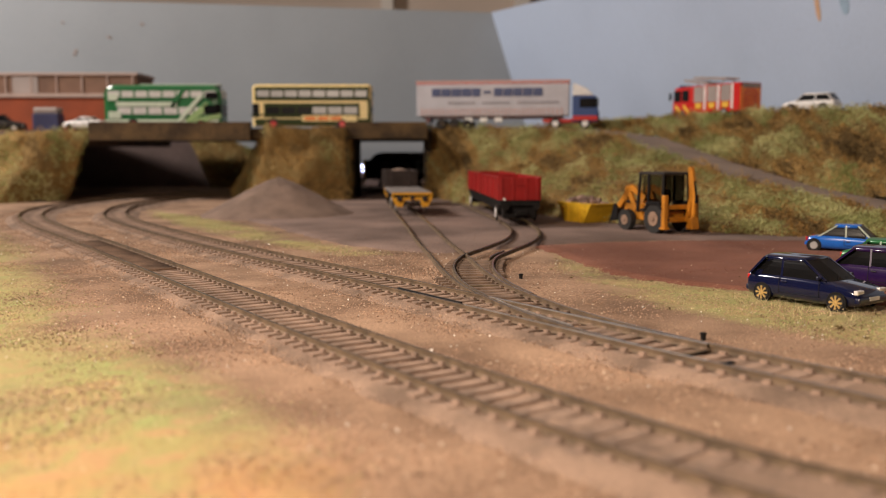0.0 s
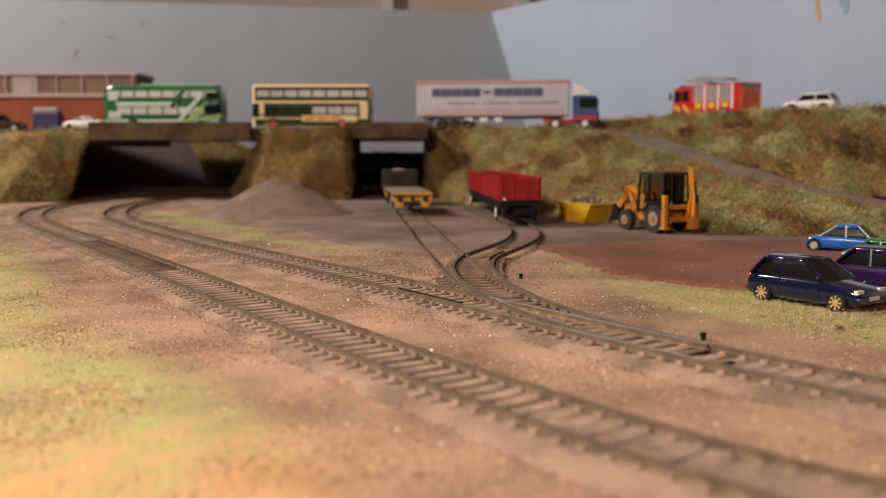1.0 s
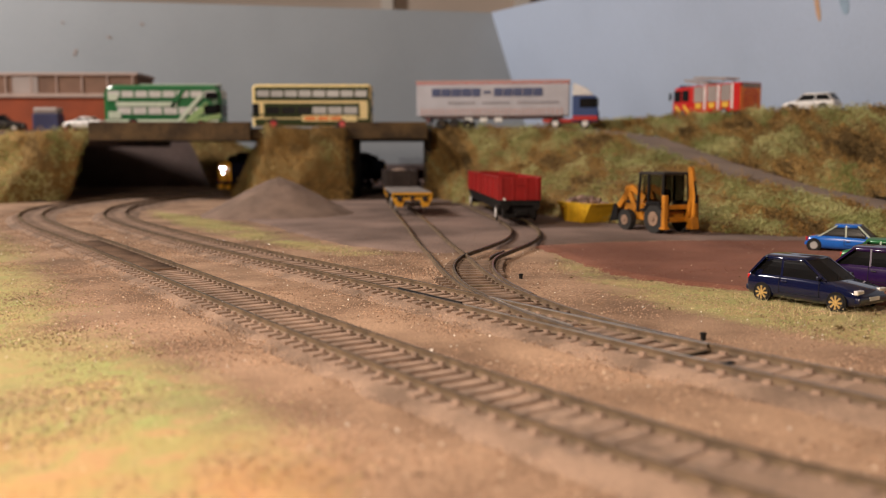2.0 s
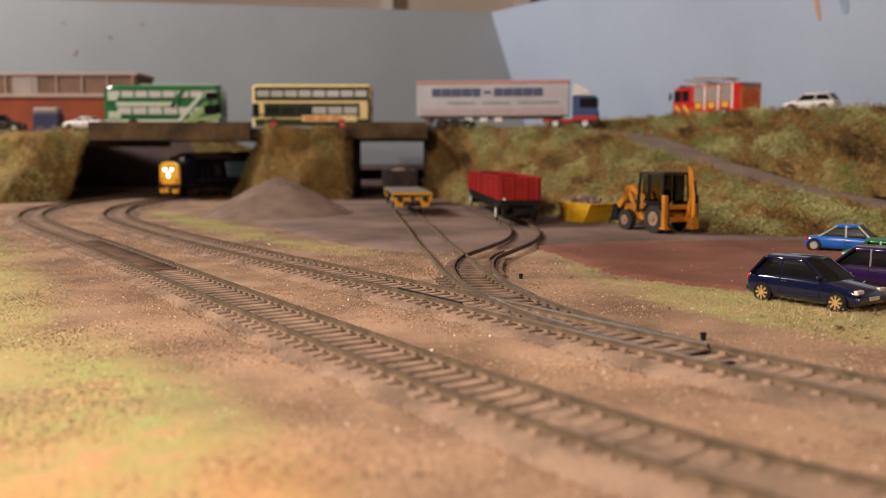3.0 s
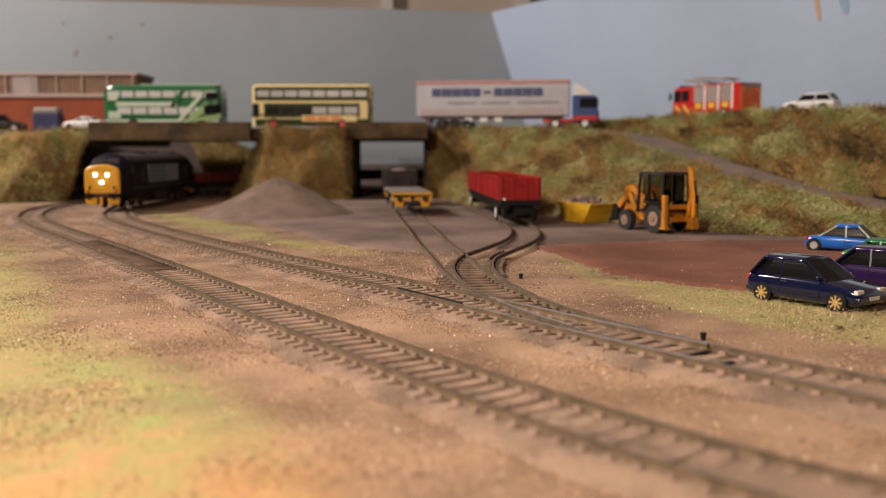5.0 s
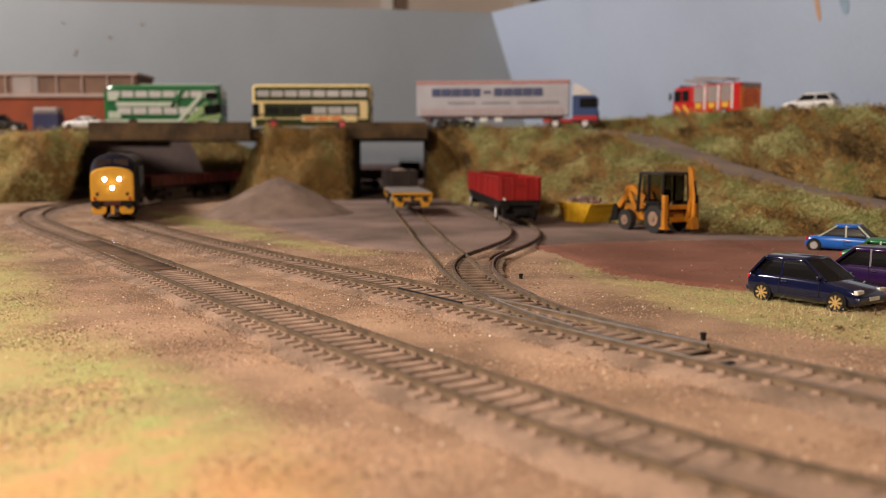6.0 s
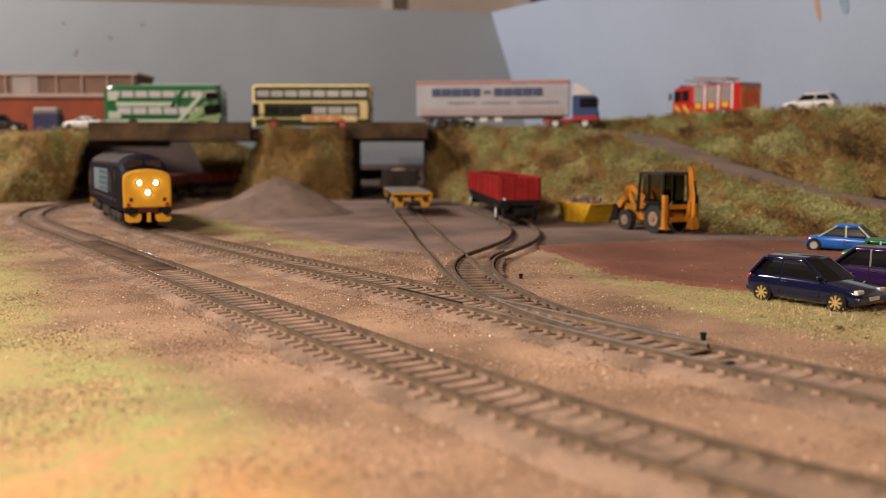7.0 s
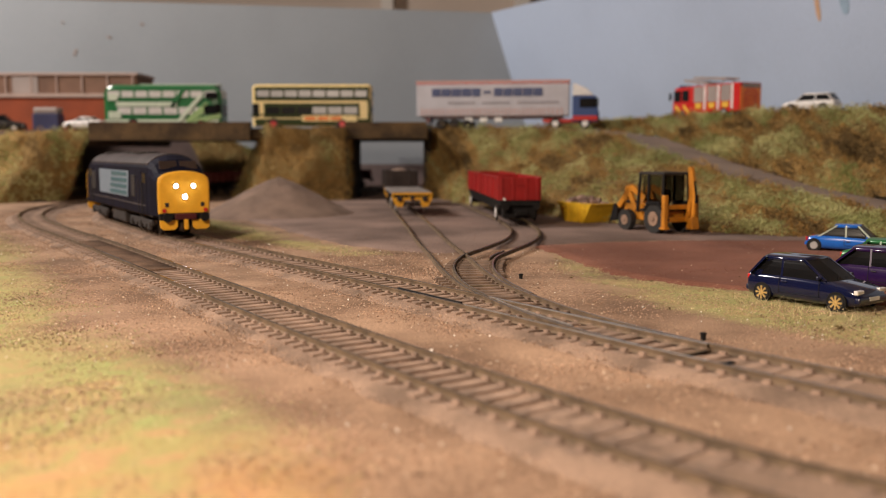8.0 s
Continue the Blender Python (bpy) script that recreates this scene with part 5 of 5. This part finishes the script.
box(bm, 10, 17.05, 17.8, 130, 0.4, 1.6, 0.1)
part("waist_stripe", bm, M["busgreen"], cream_bus)

green_bus, green_body = bus("double_decker_bus", "bright green and white modern double-decker bus", P(-331.5, 1101.6, 75.8, 0, 0, 0) @ OO, 147, 55.5, 16.5, (M["green"], M["palegreen"], M["green"], M["paleglass"]), 9, 3.4)
for x, z, w, h, rot, mat in ((-20, 31.5, 76, 5.5, 0, "palegreen"), (34, 26, 42, 5, 48, "palegreen"), (44, 20, 34, 8, 40, "lime"), (56, 14, 34, 6, 12, "lime"), (-60, 18, 16, 9, 0, "palegreen"), (-62, 40, 12, 8, 0, "palegreen"), (20, 40, 30, 5, 55, "green")):
    bm = mesh()
    box(bm, 0, 0, 0, w, 0.5, h, 0.2)
    bmesh.ops.transform(bm, matrix=Matrix.Translation((x, -17.35, z)) @ Euler((0, radians(-rot), 0)).to_matrix().to_4x4(), verts=bm.verts)
    part("swoosh", bm, M[mat], green_bus)
bm = mesh()
box(bm, 20, 0, 55.8, 100, 20, 1.6, 0.6)
part("roof_pod", bm, M["palegreen"], green_bus)
for x, z, w, h in ((62, 42, 15, 8), (60, 25, 16, 11)):
    bm = mesh()
    box(bm, x, -17.6, z, w, 0.5, h, 1.2)
    part("front_side_window", bm, M["glass"], green_bus)


def lorry(at):
    t = thing("articulated_lorry", "articulated lorry with pale lettered trailer and blue-red cab", "lorry", at)
    bm = mesh()
    box(bm, 0, 0, 39, 184, 33, 44, 0.6)
    tr = part("trailer_body", bm, M["trailer"], t, "pale grey curtain-sided trailer")
    bm = mesh()
    box(bm, 0, 0, 61.5, 186, 34, 2.2, 0.5)
    part("roof_rail", bm, M["trailertop"], tr)
    bm = mesh()
    box(bm, 0, 0, 58.8, 185, 33.6, 1.2, 0.3)
    part("red_rail", bm, M["redgloss"], tr)
    # words on the side as plain blocks
    x = -73.0
    for word in ((10.4, 11, 11, 11, 10), (3.5, 3), (10, 10.4, 10.4, 11, 10.4)):
        for w in word:
            bm = mesh()
            h = 10.5 if w > 5 else 4.5
            box(bm, x + w / 2, -16.7, 47.5, w + 0.5, 0.4, h, 0.2)
            part("lettering_block", bm, M["lettering"], tr)
            x += w + 1.4
        x += 3.0
    for x0, x1 in ((-52, -20), (-10, 22), (32, 84)):
        bm = mesh()
        for k in np.arange(x0, x1 - 2, 4.2):
            box(bm, k, -16.7, 34, 3.2, 0.4, 3.2, 0.1)
        part("small_lettering_block", bm, M["lettergrey"], tr)
    for k in range(34):
        bm = mesh()
        box(bm, -85 + k * 5.1, -16.8, 22.5, 1.1, 0.6, 9, 0.1)
        part("curtain_strap", bm, M["trailertop"], tr)
    bm = mesh()
    box(bm, 0, 0, 15.5, 170, 24, 3.5, 0.4)
    box(bm, -78, 0, 12, 5, 30, 7, 0.4)
    ch = part("trailer_chassis", bm, M["maroon"], t)
    bm = mesh()
    for k in (16, 34, 52):
        box(bm, k - 44, -15, 12, 9, 1, 5.5, 0.3)
    part("side_guard", bm, M["white"], t)
    for x in (-62, -46, -30):
        for y in (-14, 14):
            road_wheel(t, x, y, 6.5, 4, M["under"])
    # tractor
    bm = mesh()
    box(bm, 92, 0, 10.5, 62, 26, 5, 0.5)
    part("tractor_chassis", bm, M["redgloss"], t)
    bm = mesh()
    prism(bm, [(96, 9), (126, 9), (127, 20), (124, 42), (96, 42)], -16.2, 16.2, 0, 1.0)
    cab = part("cab", bm, M["truckblue"], t)
    bm = mesh()
    prism(bm, [(96, 42.2), (122, 42.2), (112, 52), (100, 57.5), (96, 57.5)], -15, 15, 0, 1.2)
    part("wind_deflector", bm, M["white"], cab, "white wind deflector")
    for y in (-16.4, 16.4):
        bm = mesh()
        box(bm, 114, y, 33, 19, 0.6, 12, 0.4)
        part("side_window", bm, M["glass"], cab)
        bm = mesh()
        box(bm, 125, y * 1.08, 33, 3, 2, 9, 0.5)
        part("mirror", bm, M["black"], cab)
        bm = mesh()
        box(bm, 111, y, 13.5, 29, 0.8, 6, 0.4)
        part("red_sill", bm, M["redgloss"], cab)
    bm = mesh()
    box(bm, 125.5, 0, 33, 1.6, 29, 13, 0.5)
    part("windscreen", bm, M["glass"], cab)
    bm = mesh()
    box(bm, 126.6, 0, 16, 2, 32, 12, 0.8)
    part("front_bumper", bm, M["black"], cab)
    for x in (76, 111):
        for y in (-14, 14):
            road_wheel(t, x, y, 6.5, 4, M["white"])
    return t


lorry(P(58, 1060, 75.5, 0, 0, -9) @ Matrix.Diagonal((0.945, 0.945, 0.87, 1)))


def fire_engine(at):
    t = thing("fire_engine", "red fire engine with grey shutters and yellow squares", "fire engine", at)
    bm = mesh()
    prism(bm, [(22, 6), (55, 6), (56, 18), (53, 38), (50, 39.5), (22, 39.5)], -16, 16, 0, 1.0)
    cab = part("cab", bm, M["redgloss"], t)
    bm = mesh()
    box(bm, -17, 0, 24, 78, 32.5, 32, 0.8)
    body = part("body", bm, M["redgloss"], t)
    for y in (-16.4, 16.4):
        for k in range(3):
            bm = mesh()
            x = 10 - k * 22
            box(bm, x, y, 29, 16, 0.6, 18, 0.3)
            sh = part("shutter", bm, M["panelgrey"], t)
            for z in np.arange(21, 38, 2.4):
                bm = mesh()
                box(bm, x, y * 1.015, z, 15.6, 0.4, 1.5)
                part("slat", bm, M["panelgrey"], sh)
            bm = mesh()
            box(bm, x - 10.5, y * 1.01, 25, 3, 0.6, 28, 0.2)
            part("white_post", bm, M["white"], body)
            bm = mesh()
            box(bm, x, y * 1.02, 16, 10, 0.6, 6.4, 0.2)
            part("yellow_square", bm, M["foamgold"], body)
        for x, w in ((47, 9), (33, 9)):
            bm = mesh()
            box(bm, x, y, 29, w + 2.5, 0.5, 13, 0.5)
            part("side_window", bm, M["glass"], cab)
            bm = mesh()
            vs = box(bm, 0, 0, 0, 14, 0.5, 4, 0.2)
            bmesh.ops.transform(bm, matrix=Matrix.Translation((x - 2, y * 1.005, 13)) @ Euler((0, radians(-40 if y < 0 else -40), 0)).to_matrix().to_4x4(), verts=bm.verts)
            part("orange_flash", bm, M["foamgold"], cab)
        for x in (38, -32):
            road_wheel(t, x, y * 0.9, 6.4, 3.6, M["silver"])
        bm = mesh()
        box(bm, 58, y * 1.1, 29, 3, 2, 9, 0.5)
        part("mirror", bm, M["black"], cab)
    bm = mesh()
    box(bm, 54.8, 0, 29.5, 1.4, 28, 12, 0.5)
    part("windscreen", bm, M["glass"], cab)
    bm = mesh()
    box(bm, -56.4, 0, 22, 0.8, 31, 27, 0.3)
    rear = part("rear_panel", bm, M["orange"], t, "orange rear panel with red chevrons")
    for k in range(5):
        for s in (-1, 1):
            bm = mesh()
            box(bm, 0, 0, 0, 0.5, 14, 1.1)
            bmesh.ops.transform(bm, matrix=Matrix.Translation((-57, s * 6.2, 12 + k * 4.6)) @ Euler((radians(-s * 40), 0, 0)).to_matrix().to_4x4(), verts=bm.verts)
            part("chevron", bm, M["redgloss"], rear)
    bm = mesh()
    box(bm, -56.9, 0, 36.5, 0.8, 26, 5, 0.3)
    part("rear_shutter", bm, M["panelgrey"], rear)
    for x0, x1, z0, z1 in ((-28, 26, 46, 52), (0, 42, 42, 50)):
        bm = mesh()
        for y in (-9, -2, 4, 10):
            bar(bm, (x0, y, z0), (x1, y, z1 - 2), 1.6, 2.8)
        for k in np.linspace(0, 1, 9):
            x = x0 + (x1 - x0) * k
            bar(bm, (x, -9, z0 + (z1 - 2 - z0) * k), (x, 10, z0 + (z1 - 2 - z0) * k), 0.8)
        for x in (x0 + 6, x1 - 6):
            bar(bm, (x, -8, 38), (x, -8, z0 + 1), 1.2)
            bar(bm, (x, 9, 38), (x, 9, z0 + 1), 1.2)
        part("ladder", bm, M["panelgrey"], t, "grey roof ladder")
    bm = mesh()
    box(bm, 46, 0, 41, 5, 26, 2.4, 0.6)
    part("light_bar", bm, M["truckblue"], t)
    return t


fire_engine(P(296.8, 1002.8, 84.6, 0, 0, 116.8) @ Matrix.Scale(0.92, 4))


def digger(at):
    t = thing("backhoe_digger", "yellow backhoe loader with black cab and dusty tyres", "digger", at)
    bm = mesh()
    prism(bm, [(-15, 7), (28, 7), (29, 12), (27, 18), (8, 19), (-15, 14)], -8, 8, 0, 0.8)
    part("chassis", bm, M["digger"], t)
    bm = mesh()
    prism(bm, [(8, 13), (28, 12), (28, 18), (10, 21)], -7, 7, 0, 1.0)
    part("bonnet", bm, M["digger"], t)
    # cab: posts, roof, panes, seat
    bm = mesh()
    for x, xt in ((-15, -14.5), (-1, -1), (10, 8)):
        for y in (-10, 10):
            bar(bm, (x, y * 1.1, 13), (xt, y * 1.04, 38), 1.5)
    box(bm, -3, 0, 14, 23, 20.5, 2, 0.4)
    for y in (-10, 10):
        bar(bm, (-13, y, 20), (0, y, 20), 0.9)
    cabf = part("cab_frame", bm, M["black"], t)
    bm = mesh()
    box(bm, -3.4, 0, 38.6, 26, 23, 1.8, 0.8)
    part("cab_roof", bm, M["under"], t, "dark cab roof")
    for y in (-9.8, 9.8):
        bm = mesh()
        box(bm, -6.2, y, 29, 11.5, 0.3, 17)
        box(bm, 3.5, y, 29, 5.5, 0.3, 17)
        part("window", bm, M["clearglass"], cabf)
    bm = mesh()
    box(bm, -12.6, 0, 29, 0.3, 18, 17)
    part("rear_window", bm, M["clearglass"], cabf)
    bm = mesh()
    box(bm, -3, 0, 18, 6, 7, 3, 0.8)
    box(bm, -6, 0, 23, 2, 7, 10, 0.8)
    part("seat", bm, M["black"], t)
    for x, r, w in ((-10, 9.4, 5.5), (20, 6.8, 4.5)):
        for y in (-11.5, 11.5):
            bm = mesh()
            cyl(bm, (0, 0, 0), r, w, "y", 28)
            for k in range(16):
                a = 2 * math.pi * k / 16
                bar(bm, (math.cos(a) * r, -w * 0.45, math.sin(a) * r), (math.cos(a + 0.2) * r, w * 0.45, math.sin(a + 0.2) * r), 1.0)
            wh = part("wheel", bm, M["tyre"], t, at=P(x, y, r))
            bm = mesh()
            s = 1 if y > 0 else -1
            cyl(bm, (0, s * (w / 2 + 0.1), 0), r * 0.5, 0.6, "y", 20)
            cyl(bm, (0, s * (w / 2 + 0.5), 0), r * 0.18, 0.8, "y", 12)
            part("rim", bm, M["dustyrim"], wh)
    for y in (-12, 12):
        bm = mesh()
        prism(bm, [(-19, 16), (-16, 20.5), (-4, 20.5), (-1, 15), (-3, 15), (-5, 18.6), (-15, 18.6), (-17, 16)], y - 3, y + 3)
        part("mudguard", bm, M["black"], t)
        # loader arms
        bm = mesh()
        for a, b in (((4, y * 0.75, 22), (19, y * 0.75, 29)), ((19, y * 0.75, 29), (33, y * 0.75, 14)), ((13, y * 0.75, 14), (21, y * 0.75, 26)), ((22, y * 0.75, 29), (25, y * 0.75, 20))):
            bar(bm, a, b, 2.2, 3.8)
        part("loader_arm", bm, M["digger"], t)
        bm = mesh()
        cyl(bm, (18, y * 0.75, 19), 0.9, 12, "x", 12)
        part("hydraulic_ram", bm, M["black"], t)
    bm = mesh()
    prism(bm, [(30, 6), (38, 5), (38.5, 6.2), (33, 8), (32, 13), (35, 16), (34, 17), (30, 14)], -12, 12)
    for y in (-13, 13):
        prism(bm, [(30, 6), (38, 5), (34, 17), (30, 14)], y * 0.92 - 0.5, y * 0.92 + 0.5)
    part("front_bucket", bm, M["black"], t, "dark dirty loader bucket")
    # rear frame, stabilisers, boom folded upright
    bm = mesh()
    box(bm, -18, 0, 9, 3, 24, 3.4, 0.5)
    box(bm, -18, 0, 17, 3, 24, 3, 0.5)
    for y in (-10.5, 10.5):
        box(bm, -18, y, 13, 3, 3.4, 10, 0.5)
    part("rear_frame", bm, M["digger"], t)
    for y in (-12.8, 12.8):
        bm = mesh()
        box(bm, -19.5, y, 14, 3.4, 3.2, 22, 0.5)
        box(bm, -19.5, y, 3.6, 5, 4.6, 1.4, 0.3)
        part("stabiliser", bm, M["digger"], t)
    bm = mesh()
    for a, b in (((-21, -5, 8), (-24.5, -5, 24)), ((-24.5, -5, 24), (-23, -5, 43))):
        bar(bm, a, b, 2.0, 3.0)
    part("boom", bm, M["digger"], t)
    bm = mesh()
    for a, b in (((-24, -5, 42), (-27, -5, 25)), ((-27, -5, 25), (-26.5, -5, 10))):
        bar(bm, a, b, 1.8, 2.6)
    arm = part("dipper_arm", bm, M["digger"], t)
    bm = mesh()
    prism(bm, [(-29, 3), (-23, 3), (-24, 10), (-28, 11)], -8, -2, 0, 0.5)
    part("rear_bucket", bm, M["digger"], arm)
    bm = mesh()
    bar(bm, (-26, -5, 34), (-29, -5, 20), 1.5)
    part("hydraulic_ram", bm, M["black"], arm)
    return t


digger(P(145, 606, -3, 0, 0, 117))


def skip_bin(at):
    t = thing("rubbish_skip", "yellow steel skip heaped with rubble", "skip", at)
    bm = mesh()
    prof = [(-20, 17), (-12, 0), (12, 0), (20, 17)]
    prism(bm, [(-20, 17), (-12, 0), (12, 0), (20, 17), (18.4, 17), (11.4, 1.4), (-11.4, 1.4), (-18.4, 17)], -11, 11)
    for y in (-11, 11):
        prism(bm, prof, y - 0.6, y + 0.6)
        box(bm, 0, y, 16.6, 41, 1.8, 1.6, 0.3)
        for x in (-7, 7):
            box(bm, x, y * 1.07, 8, 1.6, 0.8, 16, 0.2)
    for x in (-19.6, 19.6):
        box(bm, x, 0, 16.6, 1.8, 23, 1.6, 0.3)
    part("bin", bm, M["skip"], t)
    for x in (-13, 13):
        for y in (-11.6, 11.6):
            bm = mesh()
            cyl(bm, (x, y, 11), 1.0, 2.4, "y", 12)
            part("lug", bm, M["skip"], t)
    rng = random.Random(5)
    bm = mesh()
    for k in range(70):
        x, y = rng.uniform(-17, 17), rng.uniform(-9, 9)
        z = 15 + 6.5 * (1 - (x / 19) ** 2) * (1 - (y / 11) ** 2) + rng.uniform(-1, 1)
        m = Matrix.Translation((x, y, z)) @ Euler((rng.random() * 6, rng.random() * 6, rng.random() * 6)).to_matrix().to_4x4()
        vs = box(bm, 0, 0, 0, rng.uniform(1.5, 6), rng.uniform(1.2, 4), rng.uniform(0.8, 3))
        bmesh.ops.transform(bm, matrix=m, verts=vs)
    box(bm, 0, 0, 12, 30, 19, 5)
    part("rubble", bm, M["rubble"], t, "heap of brown rubble")
    return t


skip_bin(P(109, 692, -3, 0, 0, -64.9) @ Matrix.Diagonal((1.12, 0.95, 0.84, 1)))


def gravel_heap():
    bm = mesh()
    rings = []
    for k in np.linspace(0, 1, 18):
        ring = []
        for i in range(48):
            a = 2 * math.pi * i / 48
            r = (1 - k) * (72 + 5 * noise.noise(Vector((math.cos(a) * 2, math.sin(a) * 2, 1)))) + 0.4
            z = -6 + 39 * k ** 1.12 - 5 * k ** 5 + 1.2 * noise.noise(Vector((a * 3, k * 8, 2)))
            ring.append((r * math.cos(a), r * math.sin(a), z))
        rings.append(ring)
    loft(bm, rings)
    ob = part("spoil_mound", bm, M["gravel"], None, at=P(-140.9, 779.4, 0), smooth=True)
    tagged(ob, "conical heap of pale brown gravel", "heap")


gravel_heap()


def building(at):
    t = thing("low_building", "rust-orange low building with brown upper cladding", "building", at)
    bm = mesh()
    box(bm, 0, 0, 26, 420, 80, 52, 0.8)
    wall = part("wall", bm, M["brickred"], t)
    bm = mesh()
    box(bm, 0, 0, 53.5, 424, 84, 5, 0.6)
    part("eaves_band", bm, M["trim"], t, "pale eaves band")
    bm = mesh()
    box(bm, 0, 6, 68, 418, 70, 26, 0.6)
    up = part("upper_storey", bm, M["brickbrown"], t, "brown clad upper storey")
    for x in (-178, -94, -30, 60):
        bm = mesh()
        box(bm, x, -29.6, 68, 34, 0.8, 22, 0.3)
        part("grey_panel", bm, M["panelgrey"], up)
    bm = mesh()
    box(bm, 0, 6, 82.5, 422, 74, 4, 0.8)
    part("parapet", bm, M["trim"], t)
    for x in np.arange(-204, 206, 34):
        bm = mesh()
        box(bm, x, -29.8, 68, 2.0, 1.6, 25, 0.3)
        part("pale_post", bm, M["trim"], up)
    bm = mesh()
    box(bm, 0, -40.4, 4, 419, 1.2, 8, 0.3)
    part("plinth", bm, M["brickbrown"], wall)
    return t


building(P(-584.1, 1190, 68.9) @ OO)


def container(at):
    t = thing("storage_container", "dark blue storage box with grey lid", "container", at)
    bm = mesh()
    box(bm, 0, 0, 11.5, 32, 20, 23, 0.6)
    shell_part = part("box", bm, M["bluebox"], t)
    for x in np.arange(-13, 14, 4.4):
        bm = mesh()
        box(bm, x, -10.3, 11.5, 1.6, 0.8, 21, 0.2)
        part("rib", bm, M["bluebox"], shell_part)
    bm = mesh()
    box(bm, 0, 0, 27, 31, 19, 8, 2.4)
    part("lid", bm, M["panelgrey"], t)
    return t


container(P(-469.6, 1091.8, 72.6) @ OO)


def fleck(x, y, z, w, h, lean, mat, label):
    bm = mesh()
    box(bm, 0, 0, 0, w, 0.6, h, 0.25)
    tagged(part("paint_fleck", bm, mat, at=P(x, y, z, 0, lean, 11.0)), label, "paint mark", "marks on the backdrop")


for fx, fz, fw, fh, lean in ((-519.6, 227, 6, 4, 20), (-569.6, 202.5, 4, 11, 25), (-471, 248, 5, 5, 0), (-586, 247.5, 4, 3, 0)):
    fleck(fx, 1378 + 0.1951 * (fx + 845) - 0.5, fz, fw, fh, lean, M["panelgrey"], "dark fleck on the painted backdrop board")


def drip(x, z, w, h, mat, label):
    """A paint mark lying on the right-hand board."""
    along = Vector((741.9, -1254.2, 0)).normalized()
    up = Vector((-90.9, -17.7, 287))
    up = (up - along * up.dot(along)).normalized()
    out = up.cross(along)
    k = (282 - z) / 287
    ax, ay = 81.6 + 90.9 * k, 1558.8 + 17.7 * k
    u = (x - ax) / 741.9
    c = Vector((x, ay - 1254.2 * u, z))
    out = out if out.dot(c) > 0 else -out
    m = Matrix((along, out, up)).transposed().to_4x4()
    m.translation = (c - out * 0.3) * MM
    bm = mesh()
    prism(bm, [(-w * 0.5, h * 0.5), (w * 0.5, h * 0.5), (w * 0.5, -h * 0.1), (w * 0.3, -h * 0.42), (0, -h * 0.5), (-w * 0.3, -h * 0.42), (-w * 0.5, -h * 0.05)], -0.25, 0.25)
    tagged(part("paint_fleck", bm, mat, at=m), label, "paint mark", "marks on the backdrop")


drip(418, 207, 6, 26, M["orangemark"], "orange-brown drip on the painted backdrop board")
drip(434.6, 209, 11, 24, M["bluemark"], "blue smudge on the painted backdrop board")


def fence(at):
    t = thing("wire_fence", "low dark fence behind the bridge", "fence", at)
    for k in range(9):
        bm = mesh()
        box(bm, k * 5, 0, 6, 0.9, 0.9, 12)
        part("post", bm, M["under"], t)
    for z in (4, 9):
        bm = mesh()
        box(bm, 20, -0.6, z, 42, 0.4, 0.5)
        part("wire", bm, M["under"], t)
    return t


fence(P(-67.6, 1435.5, 28.3))


def peg(x, y, h=1.5):
    bm = mesh()
    cyl(bm, (0, 0, h / 2 - 1), 0.75, h + 2, "z", 10)
    cyl(bm, (0, 0, h), 0.95, 0.7, "z", 10)
    tagged(part("track_peg", bm, M["black"], at=P(x, y, -3.8)), "small black peg beside the turnout", "peg", "turnout pegs")


for px, py in ((33.3, 384.6), (75.1, 257.9), (32.9, 315.6), (41.3, 245.3)):
    peg(px, py)


def motions():
    """The train runs from behind the bridge round the bend and towards the viewer."""
    timing = ((0, 1458), (0.6, 1396), (1.2, 1334), (1.7, 1280), (2.25, 1222), (2.8, 1165), (3.15, 1128), (3.5, 1091), (4, 1041), (4.5, 990), (5, 925), (5.5, 861), (6, 798), (6.5, 749), (7, 709), (7.5, 676), (8, 641))
    for ob, behind, pivot in [(loco, 0, 68)] + [(w, b, 66) for w, b in zip(wagons, BEHIND)]:
        rows = []
        for t, s in timing:
            f, b = MAIN_FAR.at(s + behind - pivot), MAIN_FAR.at(s + behind + pivot)
            d, c = f - b, (f + b) / 2
            rows.append((t, P(c.x, c.y, 0, 0, 0, math.degrees(math.atan2(d.y, d.x)))))
        walk(ob, rows)
motions()
